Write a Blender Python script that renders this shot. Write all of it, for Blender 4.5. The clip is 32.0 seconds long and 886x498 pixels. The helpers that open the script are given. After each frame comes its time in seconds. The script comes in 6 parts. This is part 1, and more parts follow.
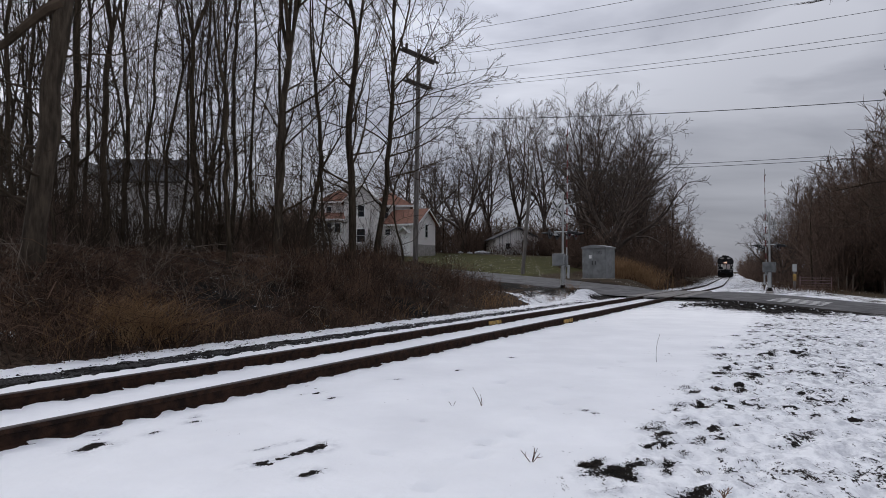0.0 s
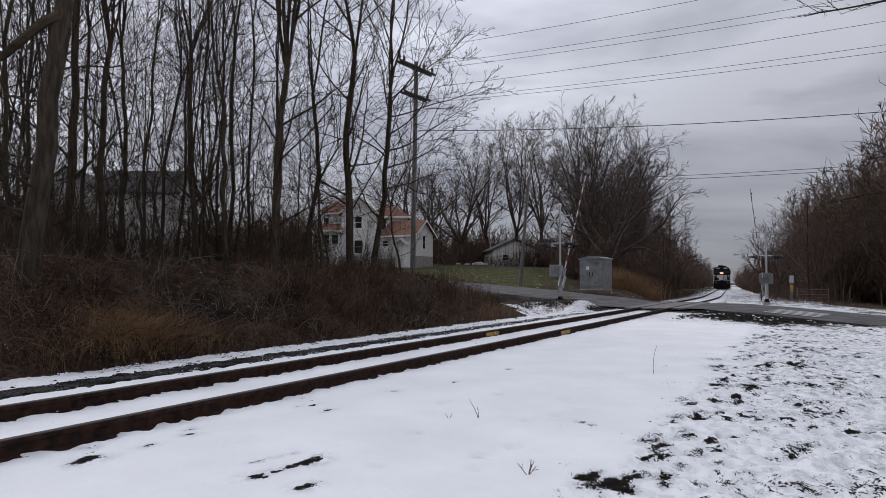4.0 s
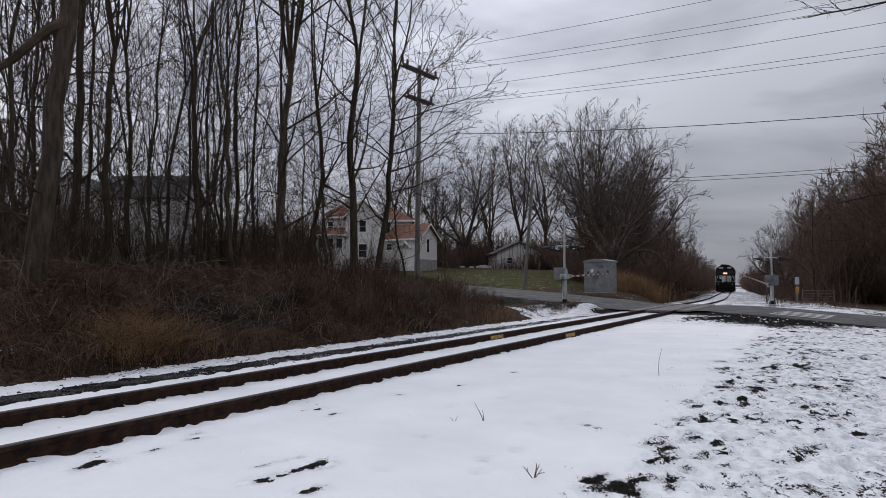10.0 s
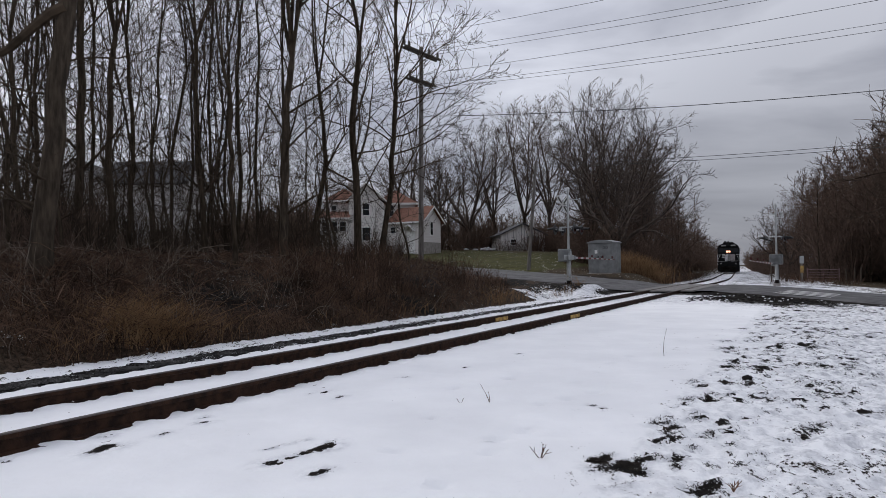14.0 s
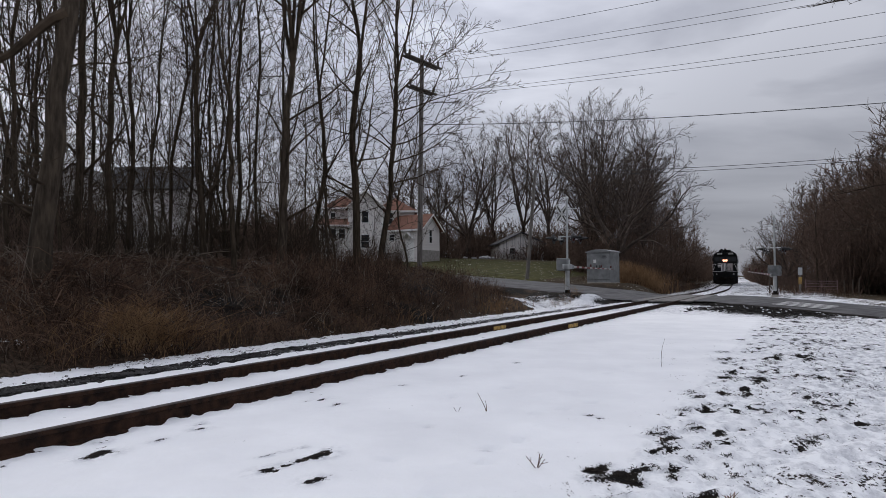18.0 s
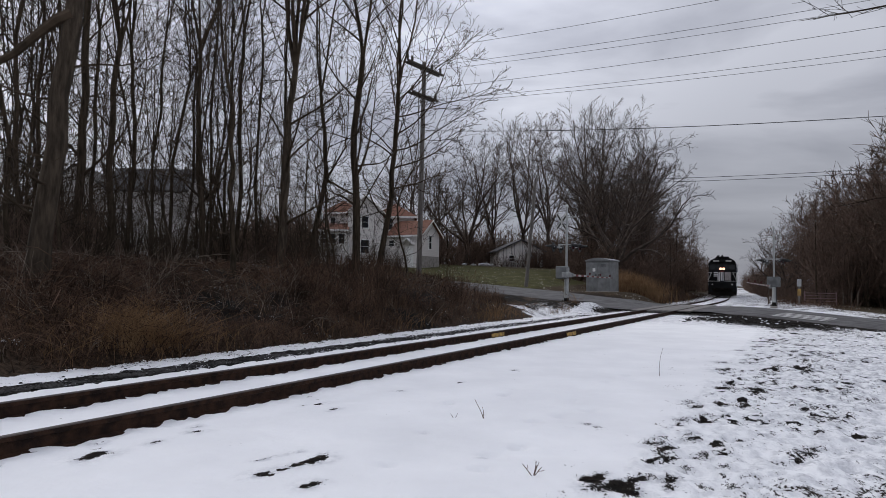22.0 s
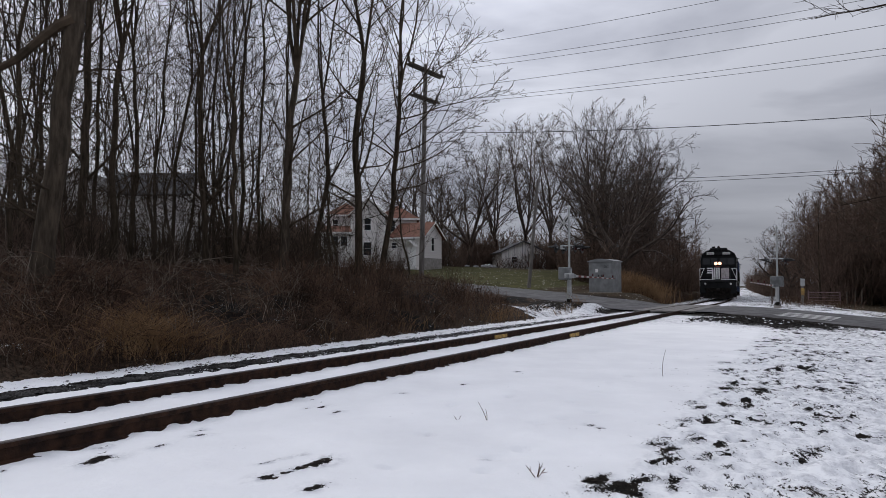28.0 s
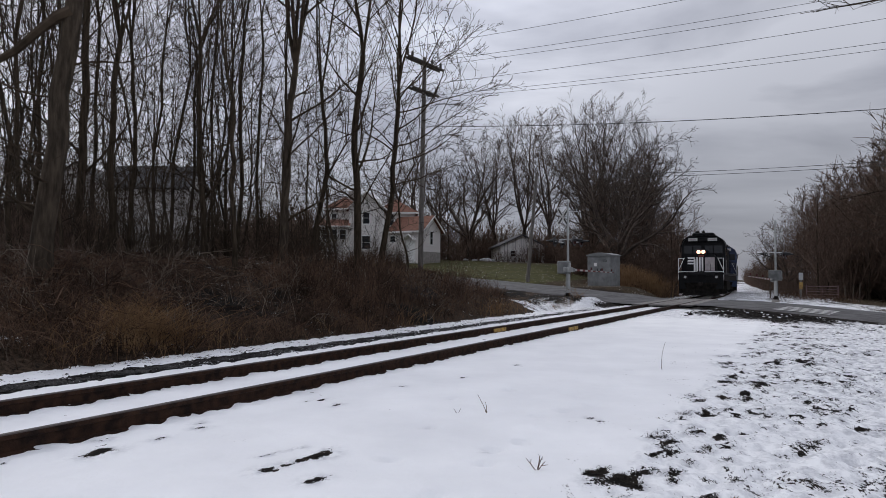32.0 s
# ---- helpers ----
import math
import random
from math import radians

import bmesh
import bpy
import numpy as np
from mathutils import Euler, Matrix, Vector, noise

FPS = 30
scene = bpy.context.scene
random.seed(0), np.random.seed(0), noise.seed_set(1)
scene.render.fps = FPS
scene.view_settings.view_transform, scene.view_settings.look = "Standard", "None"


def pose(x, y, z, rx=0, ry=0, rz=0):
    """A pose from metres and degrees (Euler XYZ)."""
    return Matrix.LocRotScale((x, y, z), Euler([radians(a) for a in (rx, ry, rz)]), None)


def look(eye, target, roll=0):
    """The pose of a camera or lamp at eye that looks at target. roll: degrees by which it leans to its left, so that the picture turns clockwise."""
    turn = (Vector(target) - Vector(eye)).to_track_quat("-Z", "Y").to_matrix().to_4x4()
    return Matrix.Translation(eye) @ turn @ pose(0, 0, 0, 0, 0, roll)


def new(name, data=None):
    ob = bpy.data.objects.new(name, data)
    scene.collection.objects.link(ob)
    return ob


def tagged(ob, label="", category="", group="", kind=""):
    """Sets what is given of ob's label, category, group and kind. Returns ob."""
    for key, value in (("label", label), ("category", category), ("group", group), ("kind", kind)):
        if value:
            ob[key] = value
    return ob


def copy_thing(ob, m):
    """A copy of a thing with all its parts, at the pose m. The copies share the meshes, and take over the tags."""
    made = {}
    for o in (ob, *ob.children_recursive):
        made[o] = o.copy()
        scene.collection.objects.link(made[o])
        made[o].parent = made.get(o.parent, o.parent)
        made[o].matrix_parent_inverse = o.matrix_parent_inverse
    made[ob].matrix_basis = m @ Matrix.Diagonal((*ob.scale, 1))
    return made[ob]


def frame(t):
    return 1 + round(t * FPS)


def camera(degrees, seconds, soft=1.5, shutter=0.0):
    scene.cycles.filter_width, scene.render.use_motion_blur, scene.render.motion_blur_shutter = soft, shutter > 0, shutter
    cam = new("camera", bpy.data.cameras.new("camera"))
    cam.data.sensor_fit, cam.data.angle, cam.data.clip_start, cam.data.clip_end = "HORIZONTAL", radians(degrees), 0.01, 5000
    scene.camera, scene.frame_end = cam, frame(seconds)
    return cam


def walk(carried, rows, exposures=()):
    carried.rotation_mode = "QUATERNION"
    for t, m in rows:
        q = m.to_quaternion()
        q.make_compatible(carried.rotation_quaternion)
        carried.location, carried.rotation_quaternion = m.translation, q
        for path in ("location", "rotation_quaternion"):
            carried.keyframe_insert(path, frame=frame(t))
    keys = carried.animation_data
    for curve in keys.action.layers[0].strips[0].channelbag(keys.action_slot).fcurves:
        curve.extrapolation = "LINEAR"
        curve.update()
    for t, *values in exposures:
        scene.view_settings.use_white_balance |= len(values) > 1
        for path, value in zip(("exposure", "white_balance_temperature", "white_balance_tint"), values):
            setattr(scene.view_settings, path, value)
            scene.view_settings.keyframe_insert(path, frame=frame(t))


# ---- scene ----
cam = camera(66.0, 32.0, soft=0.5)
# handheld phone at chest height beside the track
PATH = [
    (0.0, pose(0.000, 0.000, 1.200, 91.946, 0.000, 0.000)),
    (0.5, pose(0.002, -0.004, 1.201, 91.946, 0.072, -0.128)),
    (1.0, pose(-0.002, 0.000, 1.201, 92.032, 0.190, -0.103)),
    (1.5, pose(0.003, -0.001, 1.200, 92.210, 0.317, -0.107)),
    (2.0, pose(0.001, -0.000, 1.199, 92.075, 0.115, -0.185)),
    (2.5, pose(0.004, -0.004, 1.202, 92.079, 0.243, -0.006)),
    (4.5, pose(0.011, -0.003, 1.202, 93.044, -0.054, -0.219)),
    (5.0, pose(0.001, -0.007, 1.200, 92.560, -0.223, -0.019)),
    (5.5, pose(-0.004, -0.006, 1.182, 91.956, -0.201, 0.103)),
    (6.0, pose(0.002, 0.001, 1.196, 91.949, 0.004, -0.350)),
    (6.5, pose(-0.000, -0.007, 1.203, 91.732, 0.179, 0.266)),
    (7.0, pose(0.005, -0.002, 1.197, 92.247, 0.135, -0.135)),
    (7.5, pose(0.005, -0.005, 1.198, 92.392, 0.434, -0.063)),
    (8.0, pose(0.006, -0.008, 1.203, 92.282, 0.414, -0.095)),
    (8.5, pose(0.002, -0.009, 1.200, 92.520, 0.141, -0.172)),
    (9.0, pose(0.002, -0.010, 1.205, 92.606, 0.262, -0.059)),
    (9.5, pose(0.003, -0.008, 1.202, 92.460, 0.206, 0.134)),
    (10.0, pose(0.009, -0.008, 1.202, 93.176, 0.281, 0.157)),
    (10.5, pose(0.001, -0.005, 1.198, 92.610, 0.533, 0.437)),
    (11.0, pose(0.003, 0.001, 1.207, 92.509, 1.007, 0.735)),
    (11.5, pose(0.006, -0.004, 1.202, 92.982, 0.957, 0.845)),
    (12.0, pose(0.005, -0.003, 1.197, 92.773, 0.487, 0.331)),
    (12.5, pose(0.005, -0.004, 1.206, 91.740, 0.485, 0.597)),
    (13.0, pose(-0.002, -0.008, 1.204, 91.808, 0.849, 0.749)),
    (13.5, pose(0.003, -0.008, 1.203, 91.720, 0.997, 0.660)),
    (14.0, pose(-0.001, -0.006, 1.203, 91.717, 0.865, 0.492)),
    (14.5, pose(0.003, -0.011, 1.202, 92.478, 0.965, 0.744)),
    (16.5, pose(0.007, -0.018, 1.205, 92.669, 0.516, 0.015)),
    (17.0, pose(0.007, -0.017, 1.205, 92.771, 0.497, 0.416)),
    (17.5, pose(0.007, -0.017, 1.205, 92.729, 0.355, 0.244)),
    (18.0, pose(0.004, -0.013, 1.206, 92.391, 0.335, 0.373)),
    (18.5, pose(0.001, -0.008, 1.203, 92.837, 0.516, 0.464)),
    (19.0, pose(0.004, -0.009, 1.202, 92.641, 0.372, 0.404)),
    (19.5, pose(0.007, -0.009, 1.204, 92.815, 0.326, 0.300)),
    (20.0, pose(0.005, -0.010, 1.198, 91.916, 0.414, 0.286)),
    (20.5, pose(0.006, -0.015, 1.205, 92.179, 0.160, 0.451)),
    (21.0, pose(0.002, -0.012, 1.203, 92.803, -0.178, 0.537)),
    (21.5, pose(0.007, -0.012, 1.201, 92.828, -0.439, 0.309)),
    (22.0, pose(0.004, -0.015, 1.203, 92.920, -0.534, 0.293)),
    (22.5, pose(0.006, -0.024, 1.203, 92.978, -0.453, 0.129)),
    (23.0, pose(0.009, -0.028, 1.206, 93.063, -0.246, 0.244)),
    (23.5, pose(0.008, -0.032, 1.205, 93.264, -0.153, 0.114)),
    (24.0, pose(0.008, -0.042, 1.207, 93.153, 0.106, 0.481)),
    (24.5, pose(0.011, -0.046, 1.205, 93.904, 0.334, 0.257)),
    (25.0, pose(0.014, -0.045, 1.208, 93.410, 0.413, 0.004)),
    (25.5, pose(0.006, -0.037, 1.200, 92.947, 0.195, 0.181)),
    (27.5, pose(0.012, -0.031, 1.204, 92.301, 0.037, 0.688)),
    (28.0, pose(0.008, -0.025, 1.207, 93.066, -0.150, 0.526)),
    (28.5, pose(0.003, -0.031, 1.197, 92.315, 0.348, 0.554)),
    (29.0, pose(0.003, -0.026, 1.196, 92.182, 0.479, 0.654)),
    (29.5, pose(0.002, -0.020, 1.206, 92.178, 0.329, 0.392)),
    (30.0, pose(0.003, -0.021, 1.212, 92.032, 0.145, 0.391)),
    (30.5, pose(-0.005, -0.018, 1.202, 92.320, 0.224, 0.405)),
    (31.0, pose(-0.002, -0.015, 1.200, 92.229, 0.171, 0.440)),
    (31.5, pose(-0.004, -0.020, 1.205, 92.268, -0.058, 0.486)),
    (32.0, pose(-0.006, -0.017, 1.201, 92.546, -0.205, 0.406)),
]
walk(cam, PATH)

# ---- light: overcast winter afternoon ----
world = bpy.data.worlds.new("overcast")
scene.world = world
world.use_nodes = True
wn, wl = world.node_tree.nodes, world.node_tree.links
wn.clear()
w_out = wn.new("ShaderNodeOutputWorld")
w_bg = wn.new("ShaderNodeBackground")
w_sky = wn.new("ShaderNodeTexSky")
w_sky.sky_type, w_sky.sun_disc = "NISHITA", False
w_sky.sun_elevation, w_sky.sun_rotation = radians(30), radians(-38)
w_tc = wn.new("ShaderNodeTexCoord")
w_map = wn.new("ShaderNodeMapping")
w_map.inputs["Scale"].default_value = (1.5, 1.5, 6.0)
w_map.inputs["Location"].default_value = (0.35, 0.2, 0.4)
w_noise = wn.new("ShaderNodeTexNoise")
w_noise.inputs["Scale"].default_value = 1.6
w_noise.inputs["Detail"].default_value = 6.0
w_noise.inputs["Roughness"].default_value = 0.5
w_noise.inputs["Distortion"].default_value = 0.35
w_ramp = wn.new("ShaderNodeValToRGB")
w_ramp.color_ramp.elements[0].position, w_ramp.color_ramp.elements[0].color = 0.35, (0.330, 0.342, 0.408, 1)
w_ramp.color_ramp.elements[1].position, w_ramp.color_ramp.elements[1].color = 0.64, (0.680, 0.698, 0.785, 1)
w_mix = wn.new("ShaderNodeMixRGB")
w_mix.inputs[0].default_value = 0.93
w_scale = wn.new("ShaderNodeMixRGB")
w_scale.blend_type, w_scale.inputs[0].default_value = "MULTIPLY", 1.0
w_scale.inputs[2].default_value = (0.1, 0.1, 0.1, 1)
wl.new(w_tc.outputs["Generated"], w_map.inputs["Vector"])
wl.new(w_map.outputs[0], w_noise.inputs["Vector"])
wl.new(w_noise.outputs[0], w_ramp.inputs[0])
wl.new(w_sky.outputs[0], w_scale.inputs[1])
wl.new(w_scale.outputs[0], w_mix.inputs[1])
wl.new(w_ramp.outputs[0], w_mix.inputs[2])
w_sep = wn.new("ShaderNodeSeparateXYZ")
wl.new(w_tc.outputs["Generated"], w_sep.inputs[0])
w_up = wn.new("ShaderNodeMapRange")
w_up.inputs["From Min"].default_value, w_up.inputs["From Max"].default_value = 0.12, 1.0
w_up.inputs["To Min"].default_value, w_up.inputs["To Max"].default_value = 0.98, 2.6
wl.new(w_sep.outputs["Z"], w_up.inputs["Value"])
w_grade = wn.new("ShaderNodeMixRGB")
w_grade.blend_type, w_grade.inputs[0].default_value = "MULTIPLY", 1.0
wl.new(w_mix.outputs[0], w_grade.inputs[1])
w_dot = wn.new("ShaderNodeVectorMath")
w_dot.operation = "DOT_PRODUCT"
w_dot.inputs[1].default_value = Vector((-0.55, 0.70, 0.46)).normalized()
wl.new(w_tc.outputs["Generated"], w_dot.inputs[0])
w_veil = wn.new("ShaderNodeMapRange")
w_veil.interpolation_type = "SMOOTHSTEP"
w_veil.inputs["From Min"].default_value, w_veil.inputs["From Max"].default_value = 0.45, 1.0
w_veil.inputs["To Min"].default_value, w_veil.inputs["To Max"].default_value = 0.92, 1.55
wl.new(w_dot.outputs["Value"], w_veil.inputs["Value"])
w_both = wn.new("ShaderNodeMath")
w_both.operation = "MULTIPLY"
wl.new(w_up.outputs[0], w_both.inputs[0])
wl.new(w_veil.outputs[0], w_both.inputs[1])
wl.new(w_both.outputs[0], w_grade.inputs[2])
wl.new(w_grade.outputs[0], w_bg.inputs["Color"])
w_bg.inputs["Strength"].default_value = 0.85
wl.new(w_bg.outputs[0], w_out.inputs["Surface"])

sun = new("sun", bpy.data.lights.new("sun", "SUN"))
sun.data.energy, sun.data.angle, sun.data.color = 1.5, radians(50), (1.0, 0.94, 0.86)
sun.matrix_world = look((-27, 35, 26), (0, 0, 0))
scene.view_settings.exposure = -0.3


# ---- materials ----
def material(name, colour, rough=0.8, metal=0.0, colour2=None, scale=6.0, bump=0.0, bump_scale=40.0, detail=5.0, stretch=(1, 1, 1), lo=0.35, hi=0.65, island=0.0, emit=None, spec=0.5):
    m = bpy.data.materials.new(name)
    m.use_nodes = True
    n, l = m.node_tree.nodes, m.node_tree.links
    b = n["Principled BSDF"]
    b.inputs["Base Color"].default_value = (*colour, 1)
    b.inputs["Roughness"].default_value, b.inputs["Metallic"].default_value = rough, metal
    b.inputs["Specular IOR Level"].default_value = spec
    if emit:
        b.inputs["Emission Color"].default_value, b.inputs["Emission Strength"].default_value = (*emit[0], 1), emit[1]
    tc = n.new("ShaderNodeTexCoord")
    mp = n.new("ShaderNodeMapping")
    mp.inputs["Scale"].default_value = stretch
    l.new(tc.outputs["Object"], mp.inputs["Vector"])
    if colour2:
        t = n.new("ShaderNodeTexNoise")
        t.inputs["Scale"].default_value, t.inputs["Detail"].default_value = scale, detail
        l.new(mp.outputs[0], t.inputs["Vector"])
        r = n.new("ShaderNodeValToRGB")
        r.color_ramp.elements[0].position, r.color_ramp.elements[0].color = lo, (*colour, 1)
        r.color_ramp.elements[1].position, r.color_ramp.elements[1].color = hi, (*colour2, 1)
        l.new(t.outputs[0], r.inputs[0])
        source = r.outputs[0]
        if island:
            g = n.new("ShaderNodeNewGeometry")
            o = n.new("ShaderNodeObjectInfo")
            add = n.new("ShaderNodeMath")
            add.operation = "ADD"
            l.new(g.outputs["Random Per Island"], add.inputs[0])
            l.new(o.outputs["Random"], add.inputs[1])
            rng = n.new("ShaderNodeMapRange")
            rng.inputs["From Max"].default_value = 2.0
            rng.inputs["To Min"].default_value, rng.inputs["To Max"].default_value = 1 - island, 1 + island
            l.new(add.outputs[0], rng.inputs["Value"])
            hs = n.new("ShaderNodeHueSaturation")
            l.new(rng.outputs[0], hs.inputs["Value"])
            l.new(source, hs.inputs["Color"])
            source = hs.outputs[0]
        l.new(source, b.inputs["Base Color"])
    if bump:
        t2 = n.new("ShaderNodeTexNoise")
        t2.inputs["Scale"].default_value, t2.inputs["Detail"].default_value = bump_scale, 4.0
        l.new(mp.outputs[0], t2.inputs["Vector"])
        bp = n.new("ShaderNodeBump")
        bp.inputs["Strength"].default_value, bp.inputs["Distance"].default_value = bump, 0.02
        l.new(t2.outputs[0], bp.inputs["Height"])
        l.new(bp.outputs[0], b.inputs["Normal"])
    return m


BARK = material("bark", (0.026, 0.020, 0.0135), 0.95, 0, (0.069, 0.052, 0.036), 5, 0.8, 30, stretch=(3, 3, 0.5), island=0.25, spec=0.12)
BARK_GREY = material("grey_bark", (0.034, 0.027, 0.020), 0.95, 0, (0.085, 0.066, 0.048), 4, 0.8, 25, stretch=(3, 3, 0.6), island=0.2, spec=0.12)
TWIG = material("twigs", (0.028, 0.0213, 0.0145), 0.95, 0, (0.068, 0.050, 0.035), 3, island=0.35, spec=0.12)
# paler bark and twigs for the far trees: less shade, put into the colour
BARK_FAR = material("far_bark_lightened", (0.044, 0.035, 0.029), 0.95, 0, (0.105, 0.085, 0.069), 4, 0.8, 20, stretch=(3, 3, 0.6), island=0.2, spec=0.12)
TWIG_FAR = material("far_twigs_lightened", (0.052, 0.041, 0.035), 0.95, 0, (0.110, 0.086, 0.071), 3, island=0.35, spec=0.12)
TWIG_RED = material("reddish_twigs", (0.070, 0.048, 0.038), 0.95, 0, (0.145, 0.100, 0.076), 3, island=0.35, spec=0.12)
CANE = material("brush_canes", (0.042, 0.027, 0.019), 0.95, 0, (0.190, 0.118, 0.080), 0.9, island=0.92, spec=0.12)
STONE = material("ballast_stone", (0.022, 0.021, 0.021), 0.95, 0, (0.075, 0.072, 0.07), 3, island=0.5, spec=0.15)
PALE_STEM = material("pale_stems", (0.065, 0.050, 0.038), 0.9, 0, (0.21, 0.168, 0.135), 2.5, island=0.4, spec=0.12)
STRAW = material("dry_grass", (0.14, 0.080, 0.040), 0.95, 0, (0.28, 0.175, 0.092), 2.5, island=0.3, spec=0.12)
DARK_GRASS = material("flattened_grass", (0.011, 0.010, 0.009), 0.95, 0, (0.038, 0.032, 0.025), 8, island=0.5, spec=0.12)
RUST = material("rusty_rail", (0.016, 0.010, 0.008), 0.85, 0.0, (0.046, 0.024, 0.015), 9, 0.4, 60, stretch=(1, 1, 1), spec=0.12)
RAIL_TOP = material("rail_head", (0.030, 0.022, 0.019), 0.7, 0.2, (0.056, 0.043, 0.038), 5)
TIMBER = material("creosoted_timber", (0.05, 0.038, 0.03), 0.9, 0, (0.12, 0.10, 0.08), 8, 0.6, 50, stretch=(1, 1, 6), spec=0.12)
ASPHALT = material("worn_asphalt", (0.068, 0.067, 0.069), 0.85, 0, (0.13, 0.128, 0.13), 1.2, 0.5, 120, detail=8, spec=0.12)
PANEL = material("crossing_panel", (0.10, 0.095, 0.09), 0.85, 0, (0.20, 0.19, 0.18), 2.5, 0.5, 60, island=0.15)
ROAD_PAINT = material("worn_road_paint", (0.62, 0.62, 0.60), 0.8, 0, (0.36, 0.36, 0.36), 4, 0.3, 60)
YELLOW = material("yellow_paint", (0.50, 0.32, 0.08), 0.8, 0, (0.20, 0.12, 0.05), 7)
GALV = material("galvanised_steel", (0.34, 0.35, 0.35), 0.55, 0.5, (0.46, 0.47, 0.47), 3, 0.1, 30)
GREY_PAINT = material("grey_paint", (0.165, 0.172, 0.172), 0.6, 0.1, (0.25, 0.258, 0.258), 2.5, 0.1, 30)
BLACK = material("black_paint", (0.012, 0.012, 0.013), 0.45, 0.0, (0.03, 0.03, 0.03), 5, 0.15, 25)
WHITE = material("white_paint", (0.72, 0.72, 0.70), 0.55, 0, (0.82, 0.82, 0.80), 4)
DULL_WHITE = material("weathered_white_paint", (0.36, 0.36, 0.35), 0.65, 0, (0.52, 0.52, 0.50), 4)
DARK_STEEL = material("dark_grey_steel", (0.10, 0.105, 0.105), 0.6, 0.3, (0.19, 0.195, 0.195), 3, 0.1, 30)
RED = material("red_paint", (0.11, 0.016, 0.013), 0.6, 0, (0.17, 0.03, 0.025), 5)
GATE_PAINT = material("faded_gate_paint", (0.10, 0.05, 0.05), 0.8, 0, (0.22, 0.15, 0.15), 6)
RED_LENS = material("red_lens", (0.09, 0.03, 0.028), 0.2)
POLE_WOOD = material("weathered_pole", (0.095, 0.086, 0.078), 0.9, 0, (0.185, 0.168, 0.153), 4, 0.6, 40, stretch=(5, 5, 0.4))
ARM_WOOD = material("dark_crossarm", (0.04, 0.035, 0.031), 0.9, 0, (0.10, 0.09, 0.08), 4, 0.5, 40, stretch=(0.4, 5, 5), spec=0.12)
WIRE = material("cable", (0.03, 0.03, 0.03), 0.6)
PORCELAIN = material("insulator", (0.03, 0.025, 0.024), 0.4)
SIDING = material("white_siding", (0.66, 0.625, 0.60), 0.7, 0, (0.72, 0.69, 0.665), 1.5, 0.15, 8, stretch=(0.2, 0.2, 6))
ROOF = material("orange_brown_shingles", (0.12, 0.052, 0.034), 0.9, 0, (0.20, 0.092, 0.058), 3, 0.5, 12, stretch=(1, 1, 3))
ROOF_DARK = material("dark_shingles", (0.05, 0.05, 0.055), 0.9, 0, (0.09, 0.09, 0.095), 3, 0.4, 12)
ROOF_SNOW = material("snow_dusted_shingles", (0.10, 0.10, 0.11), 0.9, 0, (0.70, 0.71, 0.74), 0.9, 0.3, 12, lo=0.40, hi=0.52)
RUBBLE = material("pale_rubble", (0.30, 0.29, 0.28), 0.9, 0, (0.66, 0.66, 0.68), 3, 0.4, 12)
SOIL = material("black_soil", (0.006, 0.006, 0.006), 0.95, 0, (0.03, 0.026, 0.023), 5, island=0.4, spec=0.08)
CLOD_SNOW = material("dirty_snow", (0.60, 0.61, 0.64), 0.9, 0, (0.84, 0.85, 0.88), 6, island=0.1, spec=0.1)
BLOCK = material("concrete_block", (0.24, 0.22, 0.20), 0.9, 0, (0.34, 0.32, 0.30), 3, 0.4, 10)
GLASS = material("window_glass", (0.02, 0.022, 0.025), 0.08)
LOCO_BLACK = material("locomotive_black", (0.004, 0.0045, 0.005), 0.5, 0, (0.010, 0.010, 0.011), 2.0, 0.1, 10, spec=0.16)
LOCO_UNDER = material("grimy_underframe", (0.009, 0.008, 0.007), 0.85, 0, (0.026, 0.022, 0.019), 4, 0.3, 20, spec=0.12)
LOCO_WHITE = material("locomotive_white", (0.62, 0.62, 0.62), 0.5, 0, (0.75, 0.75, 0.75), 3)
LOCO_GREY = material("faded_grey_panel", (0.30, 0.27, 0.27), 0.6, 0, (0.45, 0.40, 0.40), 5)
LOCO_BLUE = material("blue_locomotive_paint", (0.010, 0.020, 0.060), 0.5, 0, (0.018, 0.034, 0.09), 1.5)
HEADLIGHT = material("headlight_glow", (1, 0.9, 0.8), 0.3, emit=((1.0, 0.42, 0.24), 3.6))
LAMP_OFF = material("lamp_glass", (0.45, 0.45, 0.45), 0.1)


